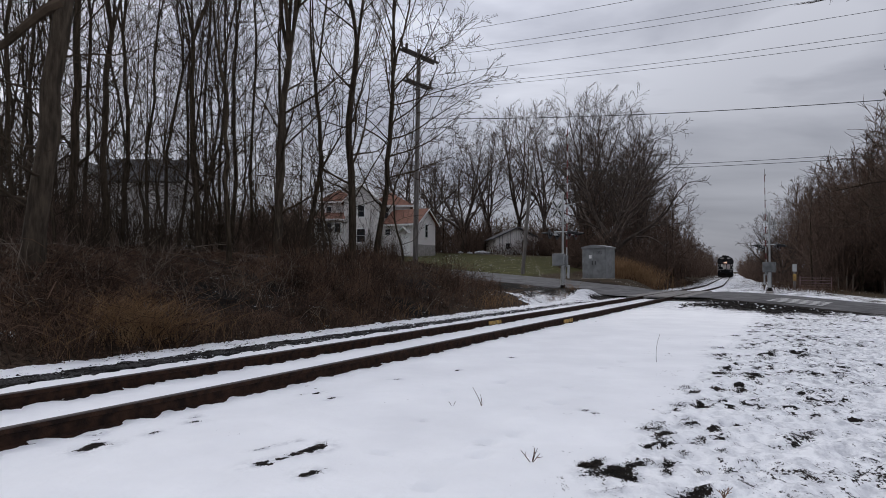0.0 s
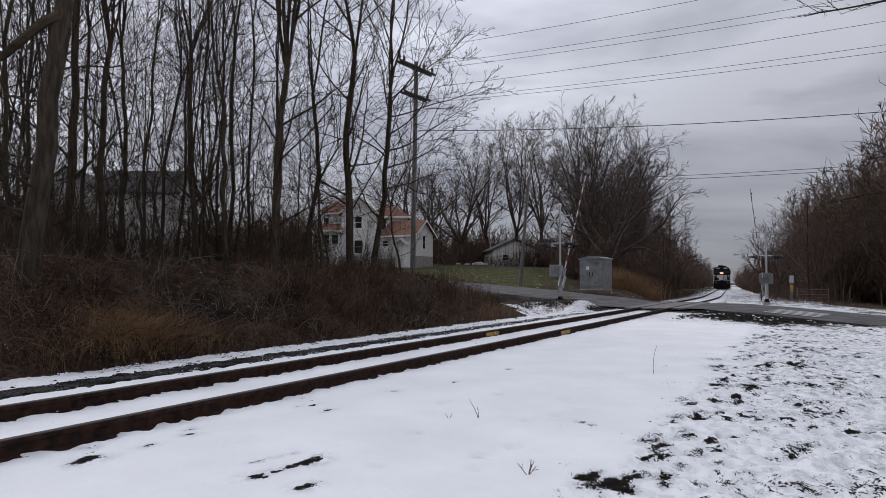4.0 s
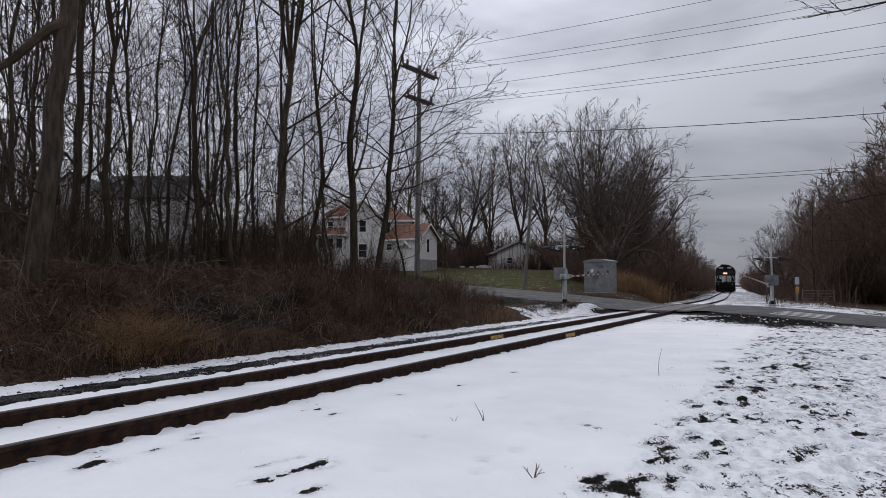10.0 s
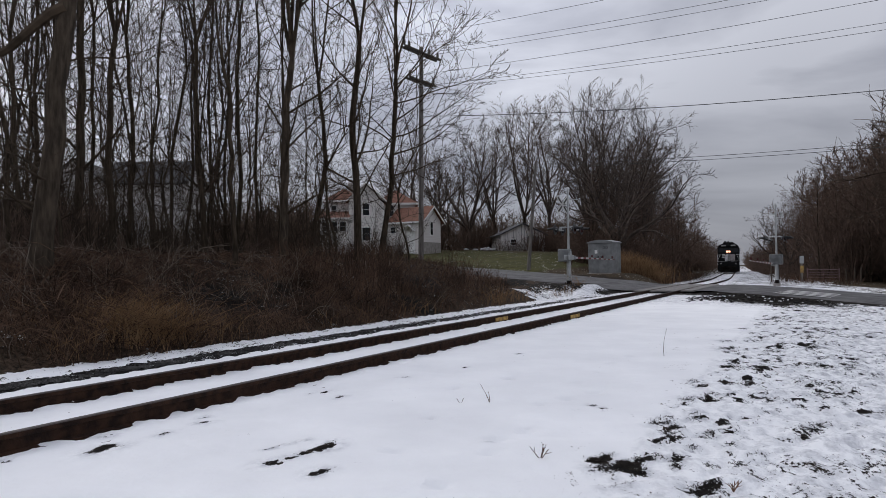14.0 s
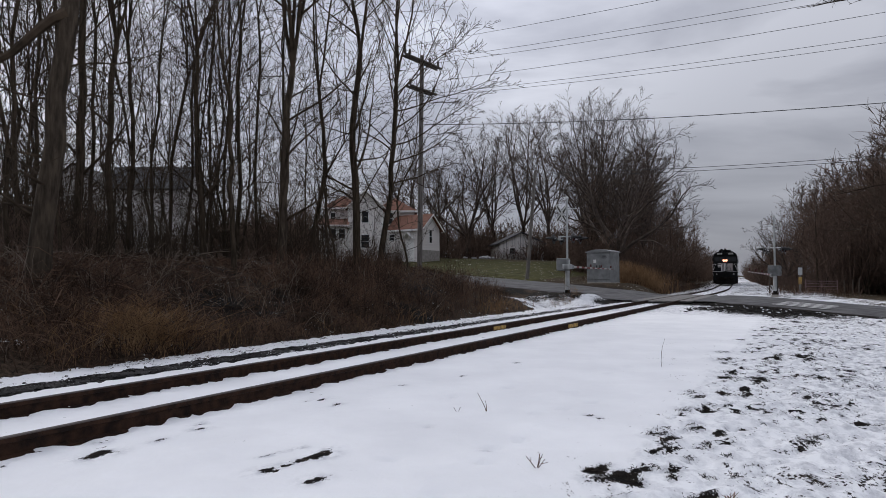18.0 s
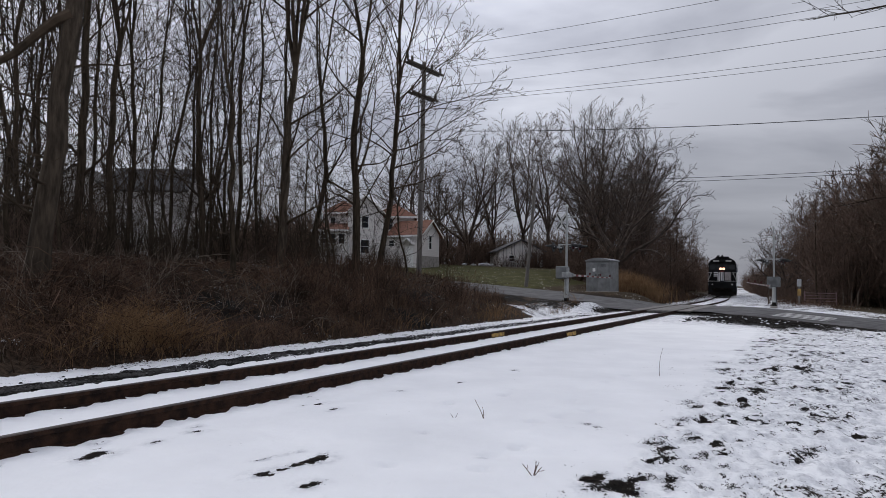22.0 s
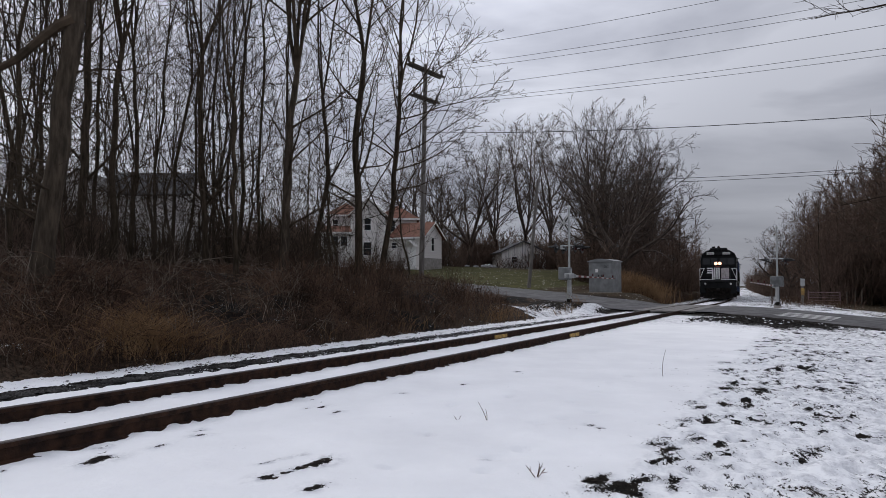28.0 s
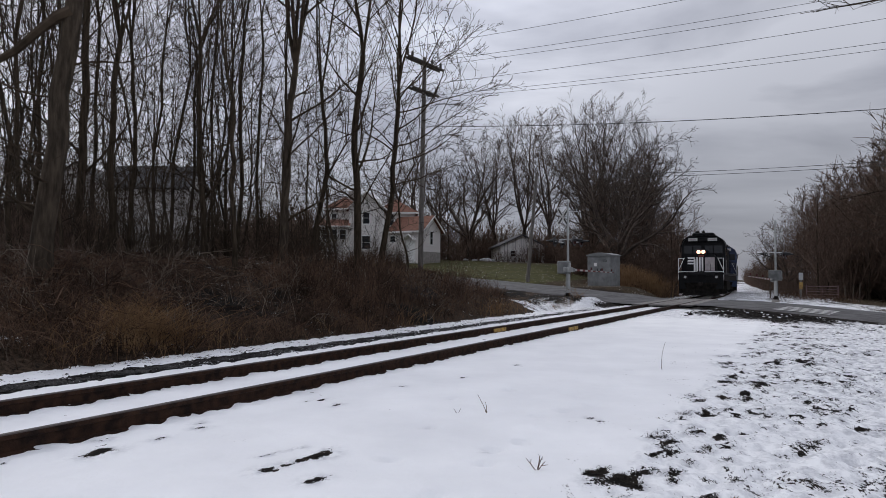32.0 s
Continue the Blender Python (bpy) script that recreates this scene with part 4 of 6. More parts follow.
def woods():
    rng = random.Random(8)
    kinds = []
    for i in range(8):
        trunk, crown = leafless(40 + i, rng.uniform(13, 18), rng.uniform(0.05, 0.085), rng.uniform(0.3, 0.55), 3, 0.2, (rng.uniform(-0.07, 0.07), 0), 7, 0.0110, 0.34, (2, 4, 6), crooked=0.014)
        kinds.append(tree_thing(trunk, crown, pose(0, 0, -200), "slender bare tree in the leafless wood", "trees of the wood", BARK, TWIG))
    spots = []
    for x, y in ((-10.4, 17.5), (-11.6, 19.0), (-9.6, 14.8), (-12.9, 21.0), (-13.8, 23.0), (-8.9, 15.6), (-14.5, 25.5)):
        spots.append(stand(x, y, rng.uniform(0, 360), rng.uniform(0.75, 1.0), 0.1))
    while len(spots) < 52:
        u, d = rng.uniform(-0.80, -0.04), rng.triangular(16, 75, 26)
        x, y = u * d, d
        p = track_left(x, y)
        k, n = road_coords(x, y)
        if p < 7.2 or n > -10 or (u > -0.24 and d > 33) or (u > -0.42 and rng.random() < (0.6 if u > -0.2 else 0.38)):
            continue
        if -0.53 < u < -0.36 and rng.random() < 0.55:
            continue
        if u < -0.5 and rng.random() < 0.4 or d > 36 and -0.52 < u < -0.34 and rng.random() < 0.5:
            continue
        if min(math.hypot(x - b[0], y - b[1]) for b in BANK) < 0.7:
            continue
        spots.append(stand(x, y, rng.uniform(0, 360), rng.uniform(0.75, 1.15), 0.1))
    scatter(kinds, spots)
    # the far edge of the wood behind the houses
    for i in range(56):
        x, y = rng.uniform(-62, 4), rng.uniform(96, 128)
        copy_thing(kinds[i % 8], stand(x, y, rng.uniform(0, 360), rng.uniform(0.75, 1.05)))
    # crooked saplings under the tall trees
    kinds = []
    for i in range(5):
        trunk, crown = leafless(240 + i, rng.uniform(5.5, 8.0), rng.uniform(0.028, 0.045), rng.uniform(0.25, 0.4), 3, 0.15, (rng.uniform(-0.2, 0.2), 0), 6, 0.006, 0.6, (3, 4, 5), crooked=0.02)
        kinds.append(tree_thing(trunk, crown, pose(0, 0, -200), "crooked bare sapling in the wood", "saplings of the wood", BARK, TWIG, name="sapling"))
    spots = []
    while len(spots) < 110:
        u, d = rng.uniform(-0.82, -0.17), rng.triangular(17, 70, 30)
        x, y = u * d, d
        k, n = road_coords(x, y)
        if track_left(x, y) < 7.5 or n > -10 or (u > -0.28 and d > 36) or (u < -0.5 and rng.random() < 0.4) or (d > 32 and -0.53 < u < -0.34 and rng.random() < 0.6):
            continue
        spots.append(stand(x, y, rng.uniform(0, 360), rng.uniform(0.6, 1.15)))
    for x, y, size in ((-4.3, 29.5, 0.8), (-3.5, 31.0, 0.7), (-2.9, 28.5, 0.65), (-1.9, 30.5, 0.55), (-5.2, 30.0, 0.9), (-4.6, 27.0, 0.7)):
        spots.append(stand(x, y, rng.uniform(0, 360), size))
    scatter(kinds, spots)
    # undergrowth between the trunks
    kinds = [bush_thing(140 + i, rng.uniform(3.2, 5.0), 12, 9, 0.8, "tangled bare undergrowth shrub in the wood", "undergrowth of the wood", TWIG_RED if i % 2 else TWIG) for i in range(4)]
    spots = []
    for _ in range(26):
        d = rng.uniform(14.5, 21)
        x = d * rng.uniform(-0.68, -0.52)
        spots.append(stand(x, d, rng.uniform(0, 360), rng.uniform(0.45, 0.85)))
    for _ in range(18):
        d = rng.uniform(54, 68)
        spots.append(stand(d * rng.uniform(-0.53, -0.36), d, rng.uniform(0, 360), rng.uniform(0.9, 1.35)))
    while len(spots) < 228:
        u, d = rng.uniform(-0.85, -0.05), rng.triangular(15, 70, 28)
        x, y = u * d, d
        p = track_left(x, y)
        k, n = road_coords(x, y)
        if p < 7.5 or n > -12 or (u > -0.20 and d > 26) or (d > 36 and -0.53 < u < -0.34 and rng.random() < 0.45):
            continue
        if len(spots) < 60:
            d = rng.uniform(27, 33.5)
            x, y = rng.uniform(-0.20, -0.06) * d, d
            if road_coords(x, y)[1] > -12:
                continue
        spots.append(stand(x, y, rng.uniform(0, 360), rng.uniform(0.35, 0.8) if d < 36 else rng.uniform(0.7, 1.2)))
    scatter(kinds, spots)


woods()


def far_trees():
    """The broad trees beyond the road and the overgrown sides of the cutting."""
    rng = random.Random(21)
    big = [(3.0, 99, 20.0, 60), (12.3, 110, 24.0, 61), (15.0, 74, 18.6, 62), (15.9, 64, 16.8, 63), (15.6, 104, 23.5, 64), (17.8, 70, 16.6, 65), (-4.5, 96, 18.5, 66),
           (20.3, 77, 16.0, 67), (7.2, 108, 20.5, 68), (22.0, 88, 11.0, 69), (23.2, 81, 15.5, 70), (26.3, 92, 12.5, 71)]
    made = []
    for x, y, h, seed in big:
        h *= 1.05 if y < 90 else 1.02
        if seed % 3 == 0:
            trunk, crown = spreading(seed, h, 0.0145 if y < 90 else 0.018, counts=(4, 7, 9) if y < 90 else (4, 8, 10))
        else:
            trunk, crown = leafless(seed, 0.87 * h, 0.017 * h, 0.26, 5, 0.45, (0, 0), 5, 0.016 if y < 90 else 0.0195, 0.66, (5, 7, 11), (), 0, 0.012)
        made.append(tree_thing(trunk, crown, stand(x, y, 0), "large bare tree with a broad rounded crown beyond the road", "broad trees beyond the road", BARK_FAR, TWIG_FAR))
    for i, (x, y, size) in enumerate(((19.0, 88, 0.9), (21.5, 97, 0.8), (-1.5, 102, 0.95), (25.0, 106, 0.8), (37.8, 76, 0.55), (43.0, 70, 0.62), (47.5, 66, 0.6))):
        copy_thing(made[(i * 3 + 1) % 10], stand(x, y, 47 * i, size))
    kinds = []
    for i in range(6):
        if i % 2:
            trunk, crown = grow(80 + i, 10.5, 0.10, 0.05, 22, 0.40, 1.05, 6, 4, 0, top=0.85, thin=2.6)
        else:
            trunk, crown = leafless(80 + i, 10.8, 0.11, 0.2, 5, 0.1, (0, 0), 6, 0.013, 0.6, (3, 4, 6))
        kinds.append(tree_thing(trunk, crown, pose(0, 0, -200), "bare scrubby tree beside the railway cutting", "scrub along the railway", BARK, TWIG_RED))
    spots = []
    y = 56.0
    while y < 420:
        for side in (1, -1):
            for row in range(3):
                p = (6.8 + row * 3.6 + rng.uniform(-1.0, 1.0)) if side > 0 else (-8.6 - row * 4.0 + rng.uniform(-1.2, 1.2))
                yy = y + rng.uniform(-2, 2)
                if side > 0 and yy < 72:
                    continue
                spots.append(stand(track_x(yy) - p * 1.09, yy, rng.uniform(0, 360), ((0.70 if yy < 92 else 0.92) + 0.13 * row if side > 0 else 0.78 + 0.26 * row) * rng.uniform(0.82, 1.15)))
        y += 4.4 if y < 110 else (9 if y < 200 else 20)
    for i in range(80):
        yy = rng.uniform(52, 76)
        o = rng.uniform(9, 32)
        spots.append(stand(track_x(yy) + o, yy, rng.uniform(0, 360), rng.uniform(0.85, 1.15) * (0.58 + 0.60 * smooth(8, 20, o))))
    spots.sort(key=lambda m: m[1][3])
    scatter(kinds, spots[:150])
    far = []
    for i in range(4):
        trunk, crown = grow(180 + i, 10.5, 0.10, 0.05, 14, 0.40, 1.05, 5, 3, 0, top=0.85, thin=3.6)
        far.append([trunk] + crown)
    massed("far_scrub", far, spots[150:], "leafless scrub far down the railway cutting", "scrub", TWIG_RED)
    kinds = [bush_thing(170 + i, rng.uniform(3.2, 4.6), 13, 7, 1.7, "dense dark bare thicket beyond the road", "thickets beyond the road", TWIG_RED) for i in range(4)]
    spots = []
    for i in range(44):
        yy = rng.uniform(53, 68)
        spots.append((track_x(yy) + rng.uniform(9.0, 28), yy, rng.uniform(0.75, 1.4)))
    for i in range(40):
        y = rng.uniform(63, 92)
        spots.append((track_x(y) - rng.uniform(6.5, 12), y, rng.uniform(0.5, 0.95)))
    for i in range(34):
        x = rng.uniform(-6, 26)
        y = rng.uniform(105, 114) if 4 < x < 14 else rng.uniform(88, 100)
        if x < 14 or i % 2:
            spots.append((x, y, rng.uniform(0.7, 1.35)))
    for i in range(70):
        x = rng.uniform(-9, 21)
        spots.append((x, rng.uniform(106, 120), rng.uniform(1.0, 1.75)))
    for i in range(100):
        spots.append((rng.uniform(-54, -1), rng.uniform(97, 116), rng.uniform(1.2, 2.1)))
    # low scrub close to the line, far down the cutting
    for i in range(130):
        y = 92 + 270 * (i / 130) ** 1.4
        side = 1 if i % 2 else -1
        spots.append((track_x(y) - side * (rng.uniform(3.9, 6.0) if y > 125 else rng.uniform(4.8, 7.0)) * 1.09, y, rng.uniform(0.6, 1.3)))
    for i in range(26):
        y = rng.uniform(96, 104)
        x = y * rng.choice((rng.uniform(0.015, 0.065), rng.uniform(0.125, 0.20)))
        spots.append((x, y, rng.uniform(0.7, 1.25)))
    for i in range(40):
        y = rng.uniform(66, 92)
        spots.append((y * rng.uniform(0.17, 0.30), y, rng.uniform(0.5, 0.95)))
    for i in range(60):
        y = rng.uniform(56, 150)
        side = 1 if i % 2 else -1
        spots.append((track_x(y) - side * (rng.uniform(5.5, 9) if side > 0 else rng.uniform(7.5, 12)) * 1.09, y, rng.uniform(0.45, 0.85)))
    total = len(spots) + 70
    while len(spots) < total:
        y = rng.uniform(78, 97)
        x = y * rng.uniform(-0.74, -0.15)
        if -48 < x < -24 and y < 86 or x > -18 and y < 95:
            continue
        spots.append((x, y, rng.uniform(1.2, 1.9)))
    for i in range(22):
        y = rng.uniform(55, 74)
        spots.append((track_x(y) + rng.uniform(5.2, 9.0) * 1.09, y, rng.uniform(0.25, 0.5)))
    for i in range(8):
        spots.append((10.6 + i * 0.6, 94.3 + rng.uniform(-0.8, 0.8), rng.uniform(0.55, 0.95)))
    for i in range(5):
        spots.append((7.0 + i * 0.75, 95.5 + rng.uniform(-0.8, 0.8), rng.uniform(0.3, 0.5)))
    spots.sort(key=lambda q: q[1])
    spots = [stand(x, y, rng.uniform(0, 360), s) for x, y, s in spots]
    scatter(kinds, spots[:128])
    far = []
    for i in range(4):
        stool, twigs = bushes(190 + i, 4.0, 11, 6, 2.0)
        far.append(stool + twigs)
    massed("far_thicket", far, spots[128:], "dark leafless thickets behind the lawn and along the line", "thicket", TWIG_RED)


far_trees()


def overhanging_tree():
    """A tree outside the view on the far right whose limbs hang into it."""
    rng = random.Random(77)
    trunk = [((0, 0, -0.4), 0.24), ((0.05, 0, 2.5), 0.2), ((0.0, 0.1, 5.5), 0.16), ((-0.2, 0.1, 8.5), 0.11), ((-0.1, 0.1, 11.5), 0.04)]
    crown = []
    for h, d, length in ((5.0, (-0.93, 0.02, 0.30), 5.4), (5.8, (-0.93, 0.1, 0.22), 5.7), (6.6, (-0.95, 0.15, 0.18), 5.8), (7.6, (-0.9, -0.2, 0.25), 5.0), (8.2, (-0.85, -0.25, 0.10), 4.4), (5.0, (0.8, 0.3, 0.5), 5),
                         (6.5, (0.3, 0.9, 0.4), 5), (8.0, (0.5, -0.7, 0.5), 4.5), (8.8, (-0.6, 0.4, 0.6), 4.2)):
        p, r, _ = spot(trunk, h / 11.9)
        a = bend(rng, p, d, length, 0.065, 0.010, 12, -0.02, 0.13)
        crown.append(a)
        for _ in range(14):
            p, r, dd = spot(a, rng.uniform(0.25, 1.0))
            b = bend(rng, p, off(rng, dd, rng.uniform(0.4, 0.9)), length * rng.uniform(0.15, 0.34), max(0.015, r * 0.5), 0.006, 8, 0.16, 0.13)
            crown.append(b)
            for _ in range(4):
                p, r, dd = spot(b, rng.uniform(0.2, 1.0))
                crown.append(bend(rng, p, off(rng, dd, rng.uniform(0.4, 0.9)), length * rng.uniform(0.06, 0.14), 0.009, 0.005, 4, 0.12, 0.14))
    tree_thing(trunk, crown, stand(22.6, 28.0), "bare tree with arching limbs reaching over the road", "trees by the road", BARK, TWIG)
    trunk = [((0, 0, -0.4), 0.2), ((0.05, 0, 4.0), 0.16), ((0.0, 0.1, 8.0), 0.12), ((-0.2, 0.1, 12.5), 0.04)]
    crown = []
    for h, d, length in ((9.2, (-0.97, 0.1, -0.08), 4.9), (9.9, (-0.9, -0.35, 0.12), 4.0), (8.2, (0.7, 0.5, 0.5), 4.0), (6.4, (0.4, -0.8, 0.4), 4.0)):
        p, r, _ = spot(trunk, h / 12.9)
        a = bend(rng, p, d, length, 0.05, 0.006, 9, -0.02, 0.09)
        crown.append(a)
        for _ in range(8):
            p, r, dd = spot(a, rng.uniform(0.5, 1.0))
            b = bend(rng, p, off(rng, dd, rng.uniform(0.4, 0.8)), length * rng.uniform(0.1, 0.22), 0.010, 0.004, 5, -0.04, 0.14)
            crown.append(b)
            for _ in range(3):
                p, r, dd = spot(b, rng.uniform(0.2, 1.0))
                crown.append(bend(rng, p, off(rng, dd, rng.uniform(0.4, 0.8)), length * rng.uniform(0.04, 0.09), 0.006, 0.003, 4, 0.0, 0.14))
    tree_thing(trunk, crown, stand(13.3, 15.4), "bare tree whose twigs hang in above the road", "trees by the road", BARK, TWIG)


overhanging_tree()


# ---- brush on the bank, dry reeds, grass through the snow ----
def canes():
    rng = random.Random(5)
    paths = []
    while len(paths) < 13500:
        u, d = rng.uniform(-0.82, 0.09), rng.triangular(8.5, 40, 14)
        x, y = u * d, d
        p = track_left(x, y)
        k, n = road_coords(x, y)
        if p < 3.55 or n > -9.5 or p > 20:
            continue
        clump = noise.noise((x * 0.55, y * 0.55, 2.0))
        if clump < rng.uniform(-0.55, 0.25):
            continue
        z = ground_z(x, y)
        tall = rng.uniform(0.2, 0.55) + (0.75 + 0.7 * clump) * rng.random() * smooth(3.8, 6.5, p)
        tall *= 0.5 - 0.2 * smooth(-16, -12, n) if n > -17 else 1.0
        tall *= 1 - 0.75 * smooth(5.2, 7.4, p)
        if hollow(x, y) > rng.random():
            continue
        az, out = rng.uniform(0, 6.28), rng.uniform(0.15, 1.7)
        a, b = math.cos(az) * out * tall, math.sin(az) * out * tall
        r = rng.choice((0.0032, 0.004, 0.005, 0.0065, 0.009))
        e, g = rng.uniform(-0.12, 0.12), rng.uniform(-0.12, 0.12)
        paths.append([((x, y, z - 0.05), r), ((x + a * 0.22 + e, y + b * 0.22 + g, z + tall * 0.55), r * 0.85), ((x + a * 0.62 - e, y + b * 0.62 + g, z + tall * rng.uniform(0.75, 0.95)), r * 0.65),
                      ((x + a * 1.15, y + b * 1.15 - g, z + tall * rng.uniform(0.35, 1.0)), r * 0.35)])
    while len(paths) < 23000:
        u, d = rng.uniform(-0.82, 0.09), rng.triangular(8.8, 30, 11)
        x, y = u * d, d
        p = track_left(x, y)
        k, n = road_coords(x, y)
        if p < 3.45 or n > -9 or p > 9:
            continue
        if hollow(x, y) > rng.random() or noise.noise((x * 0.9, y * 0.9, 8)) < rng.uniform(-0.5, 0.1):
            continue
        z = ground_z(x, y)
        az, size, tall = rng.uniform(0, 6.28), rng.uniform(0.12, 0.5), rng.uniform(0.03, 0.26)
        a, b = math.cos(az) * size, math.sin(az) * size
        r = rng.uniform(0.003, 0.007)
        paths.append([((x, y, z - 0.03), r), ((x + a * 0.5, y + b * 0.5, z + tall), r * 0.8), ((x + a, y + b, z + tall * rng.uniform(0.1, 1.1)), r * 0.5)])
    while len(paths) < 29000:
        q, s = rng.uniform(2.5, 9.5), rng.triangular(44, 100, 55)
        x, y = track_x(s) - q * 0.889, s + q * 0.459
        k, n = road_coords(x, y)
        if n < 6.0 or abs(x - 11.4) + abs(y - 50) < 2.6:
            continue
        z = ground_z(x, y)
        az, tall = rng.uniform(0, 6.28), rng.uniform(0.15, 0.6)
        a, b = math.cos(az) * tall * 0.7, math.sin(az) * tall * 0.7
        r = rng.uniform(0.004, 0.009)
        paths.append([((x, y, z - 0.03), r), ((x + a * 0.5, y + b * 0.5, z + tall * 0.7), r * 0.8), ((x + a, y + b, z + tall * rng.uniform(0.5, 1.0)), r * 0.5)])
    count = len(paths)
    while len(paths) < count + 2600:
        q, s = -rng.triangular(3.8, 10.5, 7.5), rng.triangular(46, 90, 56)
        x, y = track_x(s) - q * 0.889, s + q * 0.459
        k, n = road_coords(x, y)
        if n < 7.5 or noise.noise((x * 0.5, y * 0.5, 14)) < rng.uniform(-0.4, 0.2):
            continue
        z, az, tall = ground_z(x, y), rng.uniform(0, 6.28), rng.uniform(0.15, 0.75)
        a, b = math.cos(az) * tall * 0.5, math.sin(az) * tall * 0.5
        r = rng.uniform(0.004, 0.009)
        paths.append([((x, y, z - 0.03), r), ((x + a * 0.5, y + b * 0.5, z + tall * 0.7), r * 0.8), ((x + a, y + b, z + tall * rng.uniform(0.6, 1.0)), r * 0.5)])
    count = len(paths)
    while len(paths) < count + 5400:
        u, d = rng.uniform(-0.26, 0.085), rng.uniform(17, 36)
        x, y = u * d, d
        p = track_left(x, y)
        k, n = road_coords(x, y)
        if not 3.9 < p < 11 or n > -11.8 - 1.2 * noise.noise((x * 0.6, y * 0.6, 3)) or noise.noise((x * 0.5, y * 0.5, 4)) < -0.1:
            continue
        tall, az, out = rng.uniform(0.45, 1.45) * (0.35 if n > -14 else 0.5 if n > -17.5 else 1) * (1 - 0.45 * smooth(6, 8, p)), rng.uniform(0, 6.28), rng.uniform(0.0, 0.35)
        a = bend(rng, (x, y, ground_z(x, y) - 0.05), (math.cos(az) * out, math.sin(az) * out, 1), tall, rng.uniform(0.004, 0.0075), 0.003, 5, -0.02, 0.16)
        paths.append(a)
        for _ in range(2):
            q, rr, dd = spot(a, rng.uniform(0.35, 0.9))
            paths.append(bend(rng, q, off(rng, dd, rng.uniform(0.4, 0.9)), tall * rng.uniform(0.2, 0.45), 0.0035, 0.0025, 3, 0.0, 0.15))
    tagged(new("brush", mesh_of("brush", *tubes(paths, 3), CANE)), "tangled brown brambles and bare canes on the bank", "brush", kind="stuff")
    # pale arching stems and dead saplings that stand out of the brush
    paths = []
    while len(paths) < 2600:
        u, d = rng.uniform(-0.80, 0.05), rng.triangular(9, 30, 12)
        x, y = u * d, d
        p = track_left(x, y)
        k, n = road_coords(x, y)
        if p < 3.7 or n > -10 or p > 12:
            continue
        z = ground_z(x, y)
        tall, az = rng.uniform(0.5, 1.3) * (0.6 if p < 4.8 else 1 - 0.5 * smooth(5.6, 7.6, p)) * (0.45 if n > -17 else 1), rng.uniform(0, 6.28)
        out = rng.uniform(0.1, 0.7)
        d3 = (math.cos(az) * out, math.sin(az) * out, 1.0)
        r = rng.choice((0.0026, 0.003, 0.004, 0.005, 0.008))
        tall *= 1.2 if r > 0.004 else rng.uniform(0.35, 0.9)
        a = bend(rng, (x, y, z - 0.05), d3, tall * 1.2, r, r * 0.4, 7, -0.10, 0.2)
        paths.append(a)
        for _ in range(3):
            q, rr, dd = spot(a, rng.uniform(0.3, 0.95))
            paths.append(bend(rng, q, off(rng, dd, rng.uniform(0.4, 0.9)), tall * rng.uniform(0.2, 0.5), rr * 0.6, 0.003, 4, 0.0, 0.15))
    # fallen branches on the floor of the wood and on the slope
    for _ in range(130):
        u, d = rng.uniform(-0.78, -0.1), rng.triangular(12, 30, 17)
        x, y = u * d, d
        p = track_left(x, y)
        k, n = road_coords(x, y)
        if not 4.2 < p < 15 or n > -12:
            continue
        az, length, r = rng.uniform(0, 6.28), rng.uniform(0.5, 1.8), rng.uniform(0.004, 0.011)
        paths.append(bend(rng, (x, y, ground_z(x, y) + rng.uniform(0.05, 0.35)), (math.cos(az), math.sin(az), rng.uniform(-0.15, 0.25)), length, r, r * 0.4, 6, 0.0, 0.16))
    tagged(new("dead_stems", mesh_of("dead_stems", *tubes(paths, 4), PALE_STEM)), "pale bare saplings and arching stems among the brush", "brush", kind="stuff")
    paths = []
    for i in range(3600):
        kind = rng.random()
        if kind < 0.5:
            x, y = 14.7 + rng.gauss(0, 1.0), 53.0 + rng.gauss(0, 0.9)
            tall = rng.uniform(0.9, 1.85)
        else:
            s = rng.uniform(6, 33)
            q = 3.5 + abs(rng.gauss(0, 0.35))
            if kind < 0.64:
                s, q = 10.2 + rng.gauss(0, 0.5), 4.2 + rng.gauss(0, 0.3)
            x, y = track_x(s) - q * 0.889, s + q * 0.459
            if kind >= 0.64 and noise.noise((x * 0.8, y * 0.8, 9)) < 0.1:
                continue
            tall = rng.uniform(0.15, 0.55)
        if i >= 3000:
            kind = 0.6
            s, q = (10.1 + rng.gauss(0, 0.42), 3.65 + abs(rng.gauss(0, 0.30))) if i < 3480 else (23.6 + rng.gauss(0, 0.5), 3.7 + rng.gauss(0, 0.2))
            x, y, tall = track_x(s) - q * 0.889, s + q * 0.459, rng.uniform(0.25, 0.75)
        z = ground_z(x, y)
        az, out = rng.uniform(0, 6.28), rng.uniform(0.05, 0.5 if kind < 0.5 else 1.6)
        a, b = math.cos(az) * out * tall, math.sin(az) * out * tall
        r = rng.uniform(0.006, 0.013) if kind < 0.5 else rng.uniform(0.003, 0.0055)
        paths.append([((x, y, z - 0.03), r), ((x + a * 0.3, y + b * 0.3, z + tall * 0.6), r), ((x + a, y + b, z + tall), r * 0.5)])
    tagged(new("dry_grass", mesh_of("dry_grass", *tubes(paths, 3), STRAW)), "pale dry grass and reeds at the foot of the bank and by the cabinet", "dry grass", kind="stuff")
    # grass that shows through the snow, in flattened clumps
    paths = []
